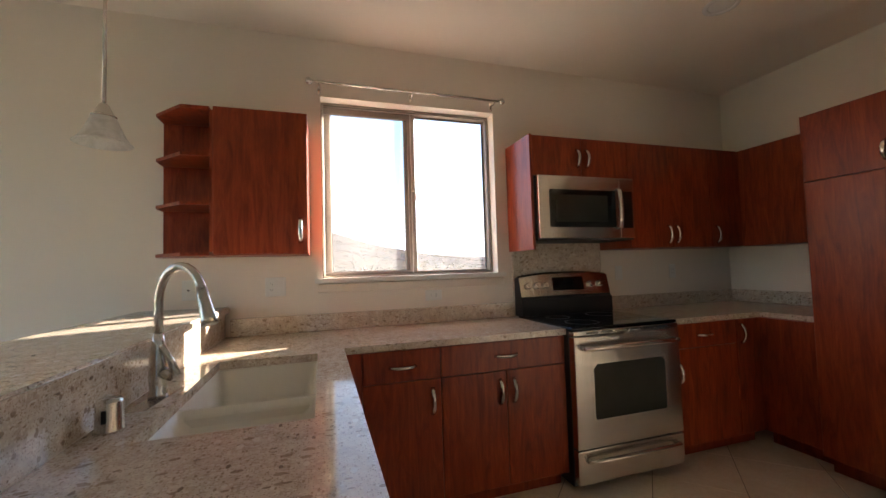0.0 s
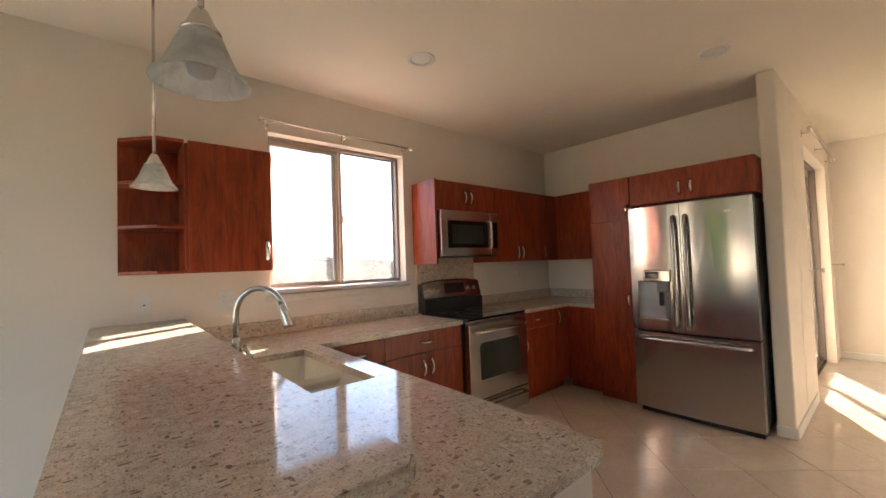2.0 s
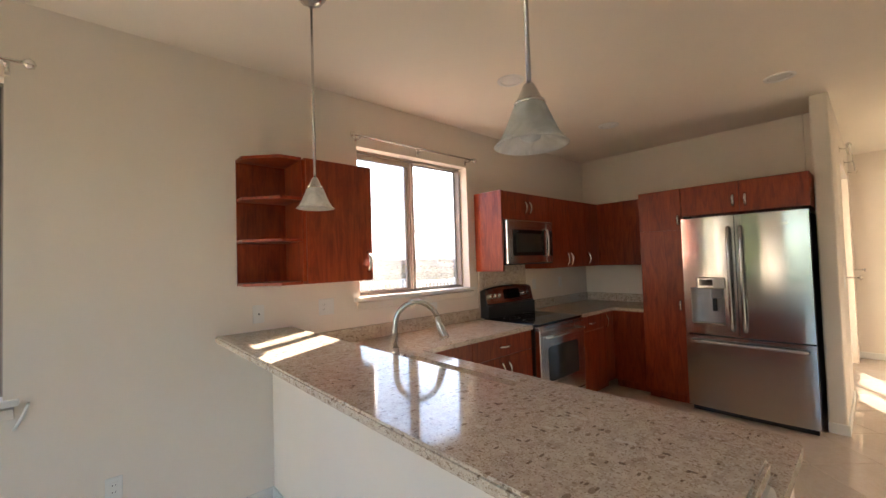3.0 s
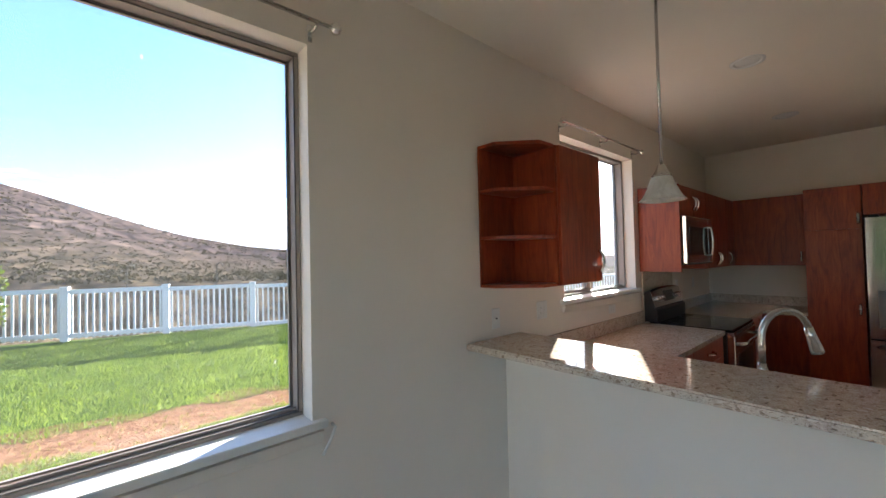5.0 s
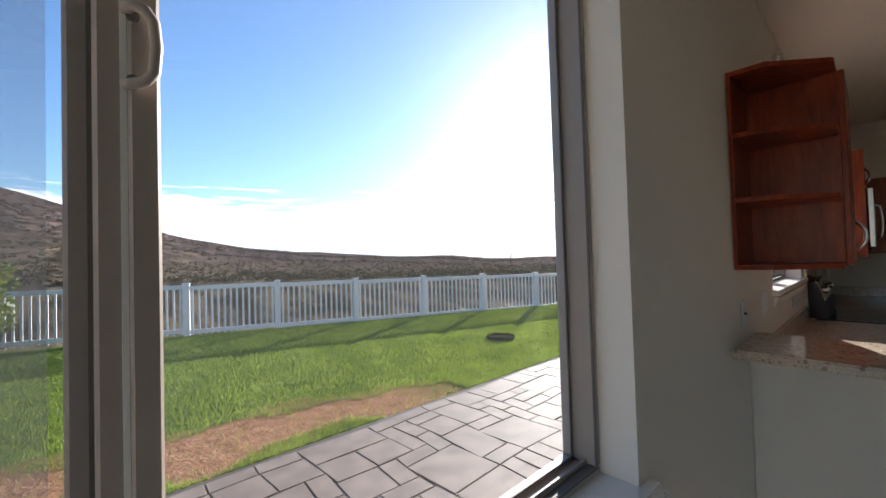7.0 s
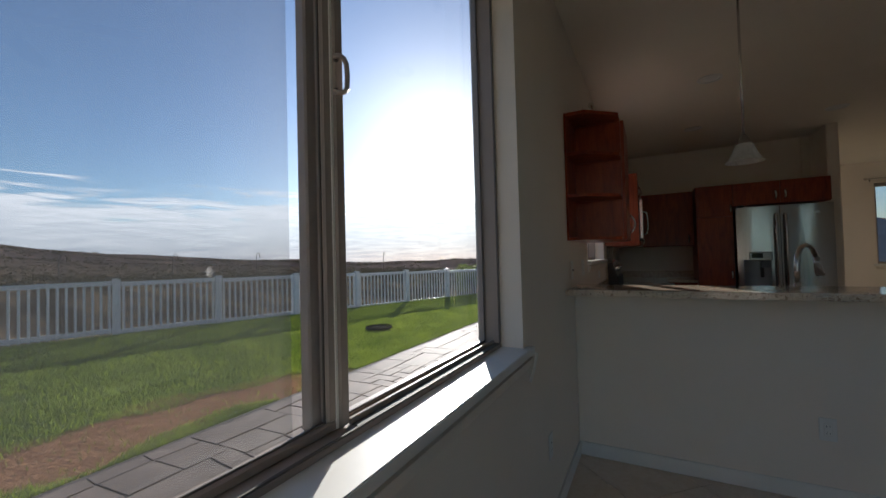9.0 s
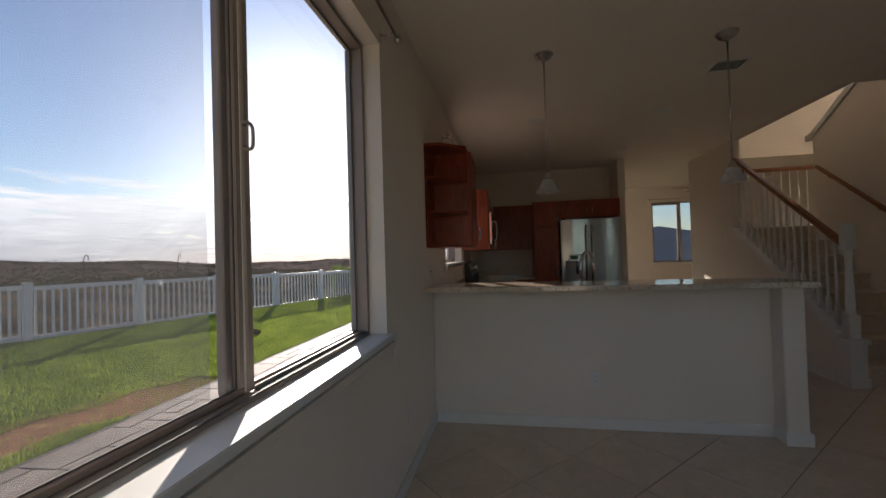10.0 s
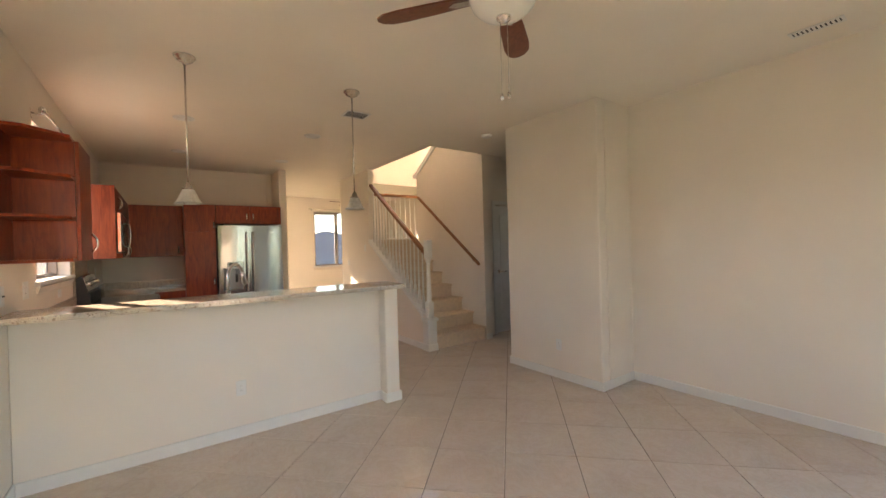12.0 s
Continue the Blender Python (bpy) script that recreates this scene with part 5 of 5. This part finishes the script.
# ---- stamped patio ----
pav = structure("patio", box(-8, 12, NORTH + 0.187, 6.36, YARD - 0.1, YARD + 0.018), M_PJOINT, "stamped concrete patio in random stone pattern", "pavement")
rnd = random.Random(7)
U = 0.165
nx, ny = int(20 / U), 16
taken, stones, far_st = set(), 0, bmesh.new()
for j in range(ny):
    for i in range(nx):
        if (i, j) in taken:
            continue
        a, b = rnd.choice([(2, 1), (2, 2), (3, 2), (2, 1), (3, 1), (4, 2), (4, 3), (2, 2), (1, 2), (3, 3), (2, 3)])
        a = min(a, nx - i)
        b = min(b, ny - j)
        while any((i + p, j) in taken for p in range(a)):
            a -= 1
        taken.update((i + p, j + q) for p in range(a) for q in range(b))
        x0, y0 = -8 + i * U, 3.655 + j * U
        jit = [rnd.uniform(0.003, 0.007) for _ in range(4)]
        bmx = box(x0 + jit[0], x0 + a * U - jit[1], y0 + jit[2], y0 + b * U - jit[3], YARD + 0.01, YARD + 0.026 + rnd.uniform(0, 0.004), 0.004)
        for vt_ in bmx.verts:
            vt_.co.x += 0.03 * math.sin(vt_.co.y * 5.1 + j // 3) * 0.6
            vt_.co.y += 0.02 * math.sin(vt_.co.x * 3.7)
        if -2.6 < x0 < 5 and y0 > 4.3 and stones < 300:
            part("paving_stone", bmx, M_PAVER, pav)
            stones += 1
        else:
            far_st = merge(far_st, bmx)
tagged(part("paving_beyond", far_st, M_PAVER, pav), kind="stuff")


# ---- trees and scrub ----
def leaf_cloud(centre, size, count, seed, leaf=0.05):
    g = np.random.default_rng(seed)
    d = g.normal(size=(count, 3))
    d /= np.linalg.norm(d, axis=1)[:, None]
    lumps = g.normal(size=(9, 3)) * np.array(size) * 0.45
    c = np.array(centre) + lumps[g.integers(0, 9, count)] + d * np.array(size) * 0.42 * g.random((count, 1)) ** 0.4
    a, b = g.normal(size=(count, 3)), g.normal(size=(count, 3))
    a /= np.linalg.norm(a, axis=1)[:, None]
    b = np.cross(a, b)
    b /= np.linalg.norm(b, axis=1)[:, None]
    s = leaf * (0.6 + 0.8 * g.random((count, 1)))
    q = np.stack([c - a * s, c + b * s * 0.45, c + a * s, c - b * s * 0.45], 1)
    return q.reshape(-1, 3), np.arange(4 * count).reshape(-1, 4)


def leaves(name, v, f, material, parent=None):
    m_ = bpy.data.meshes.new(name)
    m_.from_pydata(v.tolist(), [], f.tolist())
    m_.materials.append(material)
    o = new(name, m_)
    o.parent = parent
    return o


def tree(at, size, count, seed, label):
    t = thing("tree", at, label, "tree")
    tr = tube([(0, 0, -0.2), (0.04, 0.02, size[2] * 0.3), (-0.03, 0.05, size[2] * 0.7)], 0.07, 8, radii=[0.09, 0.065, 0.04])
    for k in range(6):
        a = k * 1.05
        tube([(0, 0.03, size[2] * (0.25 + 0.06 * k)), (math.cos(a) * size[0] * 0.3, math.sin(a) * size[1] * 0.3, size[2] * (0.5 + 0.06 * k)), (math.cos(a) * size[0] * 0.6, math.sin(a) * size[1] * 0.6, size[2] * (0.62 + 0.06 * k))], 0.03, 6, radii=[0.035, 0.022, 0.008], bm=tr)
    part("trunk", tr, M_BARK, t)
    leaves("crown", *leaf_cloud((0, 0, size[2] * 0.65), size, count, seed), M_LEAF, t)


tree((-3.7, 13.0, YARD), (1.0, 0.9, 1.3), 5000, 3, "small yellow-green tree beside the picket fence")
tree((12.3, 9.6, YARD), (0.9, 0.8, 0.8), 3500, 9, "dense dark green shrub at the end of the fence")
g = np.random.default_rng(12)
vv, ff, off = [], [], 0
for k in range(8500):
    az, r = radians(g.uniform(-45, 75)), 19 * 24 ** g.random()
    x, y = r * math.sin(az), 3 + r * math.cos(az)
    if y < fence_y(x) + 5.0:
        continue
    s = min(max(g.uniform(0.0016, 0.0055) * r, g.uniform(0.12, 0.3)), 2.2)
    v, f = leaf_cloud((x, y, land(x, y) + 0.25 * s), (s, s, 0.45 * s), 24, k, 0.26 * s)
    vv.append(v)
    ff.append(f + off)
    off += len(v)
tagged(leaves("scrub", np.concatenate(vv), np.concatenate(ff), M_SCRUB), "dry grey-green scrub scattered over the hillside", "shrubs", kind="stuff")

# low matte dark disc with a rim, level with the grass
db = thing("drain_basin", (3.62, 7.88, YARD + 0.045), "low dark round disc set in the lawn", "drain")
part("rim", lathe([(0.27, 0.0), (0.26, 0.035), (0.235, 0.04), (0.215, 0.02)], seg=24, cap=False), M_LAWN_DARK, db)
part("grate", lathe([(0.22, 0.005), (0.21, 0.012), (0.01, 0.012)], seg=24), M_LAWN_DARK, db)

# ---- thin hooks behind the fence ----
for x in (-1.3, 0.45, 2.2, 3.9, 5.7, 7.6):
    y = fence_y(x) + 0.45
    gh = thing("garden_hook", (x, y, YARD - 0.1), "thin dark shepherd hook standing behind the fence", "garden hook", 20, "garden hooks")
    part("pole", tube([(0, 0, -0.1), (0, 0, 1.55), (0.015, 0, 1.70), (0.06, 0, 1.78), (0.12, 0, 1.78), (0.155, 0, 1.72), (0.15, 0, 1.66)], 0.009, 8), M_DARK, gh)

# ---- neighbouring house seen through the living room window ----
nh = thing("house", (24, -6.55, -1.85), "tan neighbouring house with a dark hip roof", "house")
part("wall", box(-5, 5, -8, 8, 0, 2.4), M_STUCCO, nh)
rf = bmesh.new()
vb = [rf.verts.new(p) for p in ((-5.5, -8.5, 2.35), (5.5, -8.5, 2.35), (5.5, 8.5, 2.35), (-5.5, 8.5, 2.35), (0, -0.1, 4.6), (0, 0.1, 4.6))]
for q in ((0, 1, 4), (1, 2, 5, 4), (2, 3, 5), (3, 0, 4, 5), (3, 2, 1, 0)):
    rf.faces.new([vb[i] for i in q])
part("roof", rf, M_ROOF, nh, "dark grey shingle roof")
for y in (-4, 3):
    wn_ = part("window", box(-5.03, -4.98, y - 0.7, y + 0.7, 0.9, 2.0), M_TRIM, nh)
    part("pane", box(-5.04, -5.031, y - 0.62, y + 0.62, 0.98, 1.92), M_BLACK, wn_)

# ---- clouds low over the horizon ----


def make_cloud():
    m = bpy.data.materials.new("cloud")
    m.use_nodes = True
    n, l = m.node_tree.nodes, m.node_tree.links
    n.remove(n["Principled BSDF"])
    tc = n.new("ShaderNodeTexCoord")
    mp_ = n.new("ShaderNodeMapping")
    mp_.inputs["Scale"].default_value = (0.0011, 0.0011, 0.011)
    l.new(tc.outputs["Object"], mp_.inputs["Vector"])
    a = tex(n, l, mp_.outputs["Vector"], 2.2, 7, 0.62, 0.6)
    sp = n.new("ShaderNodeSeparateXYZ")
    l.new(tc.outputs["Object"], sp.inputs[0])
    mr = n.new("ShaderNodeMapRange")
    mr.inputs["From Min"].default_value, mr.inputs["From Max"].default_value = 0.0, 520.0
    l.new(sp.outputs["Z"], mr.inputs["Value"])
    fall = ramp(n, [(0.0, (0.30,) * 3), (0.35, (0.28,) * 3), (0.62, (0.20,) * 3), (0.85, (0.0,) * 3)])
    l.new(mr.outputs[0], fall.inputs["Fac"])
    drop = n.new("ShaderNodeMath")
    drop.operation = "SUBTRACT"
    drop.inputs[1].default_value = 0.05
    l.new(fall.outputs["Color"], drop.inputs[0])
    add = n.new("ShaderNodeMath")
    add.operation = "ADD"
    l.new(a, add.inputs[0])
    l.new(drop.outputs[0], add.inputs[1])
    cov = ramp(n, [(0.48, (0, 0, 0)), (0.60, (0.88, 0.88, 0.88))])
    l.new(add.outputs[0], cov.inputs["Fac"])
    # the sheet glows; bright tops and greyer base are put into its colour
    em, tr, mx = n.new("ShaderNodeEmission"), n.new("ShaderNodeBsdfTransparent"), n.new("ShaderNodeMixShader")
    em.inputs["Color"].default_value, em.inputs["Strength"].default_value = (1.0, 0.98, 0.95, 1), 0.75
    tone = ramp(n, [(0.2, (0.34, 0.38, 0.46)), (0.62, (0.98, 0.97, 0.96))])
    l.new(mixc(n, l, 0.5, mr.outputs[0], tex(n, l, mp_.outputs["Vector"], 5.0, 5)), tone.inputs["Fac"])
    l.new(tone.outputs["Color"], em.inputs["Color"])
    l.new(cov.outputs["Color"], mx.inputs[0])
    l.new(tr.outputs[0], mx.inputs[1])
    l.new(em.outputs[0], mx.inputs[2])
    l.new(mx.outputs[0], n["Material Output"].inputs["Surface"])
    return m


cb = bmesh.new()
prev = None
for k in range(61):
    az = radians(-40 + 2.2 * k)
    a, b = cb.verts.new((3000 * math.sin(az), 3000 * math.cos(az), -40)), cb.verts.new((3000 * math.sin(az), 3000 * math.cos(az), 520))
    if prev:
        cb.faces.new((prev[0], a, b, prev[1])).smooth = True
    prev = (a, b)
cl = structure("backdrop", cb, make_cloud(), "low bank of white clouds above the horizon", "sky")
cl.visible_shadow = False

# ---- floor ----
floor_bm = box(WEST - 0.15, EAST_L + 0.15, SOUTH - 0.186, NORTH, -0.2, -0.004)
box(-0.19, EAST_L + 0.15, -3.75, SOUTH - 0.186, -0.2, -0.004, bm=floor_bm)
floor = structure("floor", floor_bm, M_GROUT, "diagonal polished cream tile floor", "floor")
S = 0.46
tile_bm = box(-S / 2 + 0.002, S / 2 - 0.002, -S / 2 + 0.002, S / 2 - 0.002, -0.008, 0.0, 0.0015)
tile_me = bpy.data.meshes.new("tile")
tile_bm.to_mesh(tile_me)
tile_bm.free()
tile_me.materials.append(M_TILE)
DG = S / math.sqrt(2)
far_tiles = bmesh.new()
for i in range(-40, 41):
    for j in range(-40, 41):
        if (i + j) % 2:
            continue
        cx, cy = -1.155 + i * DG, 0.49 + DG + j * DG
        if not (WEST - 0.1 < cx < EAST_L + 0.1 and -3.5 < cy < NORTH + 0.1):
            continue
        if cx > EAST_K and cy > 1.2 or cx < -0.2 and cy < SOUTH - 0.34:
            continue
        near = -4.2 < cx < 4.6 and -1.5 < cy
        cuts = [q for q in (((WEST - 0.14, 0, 0), (-1, 0, 0), cx - DG < WEST - 0.14), ((0, NORTH + 0.18, 0), (0, 1, 0), cy + DG > NORTH + 0.18), ((0, SOUTH - 0.18, 0), (0, -1, 0), cx < -0.55 and cy - DG < SOUTH - 0.18)) if q[2]]
        if cuts:
            # tiles along the outer walls are cut to the wall line
            cut = bmesh.new()
            cut.from_mesh(tile_me)
            bmesh.ops.transform(cut, matrix=pose(cx, cy, 0, 0, 0, 45), verts=cut.verts[:])
            for at, out, _ in cuts:
                bmesh.ops.bisect_plane(cut, geom=cut.verts[:] + cut.edges[:] + cut.faces[:], plane_co=at, plane_no=out, clear_outer=True)
            if cut.faces:
                part("tile", cut, M_TILE, floor)
            else:
                cut.free()
        elif near:
            ob = new("tile", tile_me)
            ob.matrix_basis = pose(cx, cy, 0, 0, 0, 45)
            ob.parent = floor
        else:
            far_tiles.from_mesh(tile_me)
            bmesh.ops.transform(far_tiles, matrix=pose(cx, cy, 0, 0, 0, 45), verts=far_tiles.verts[-len(tile_me.vertices):])
tagged(part("tiles_beyond", far_tiles, M_TILE, floor), kind="stuff")
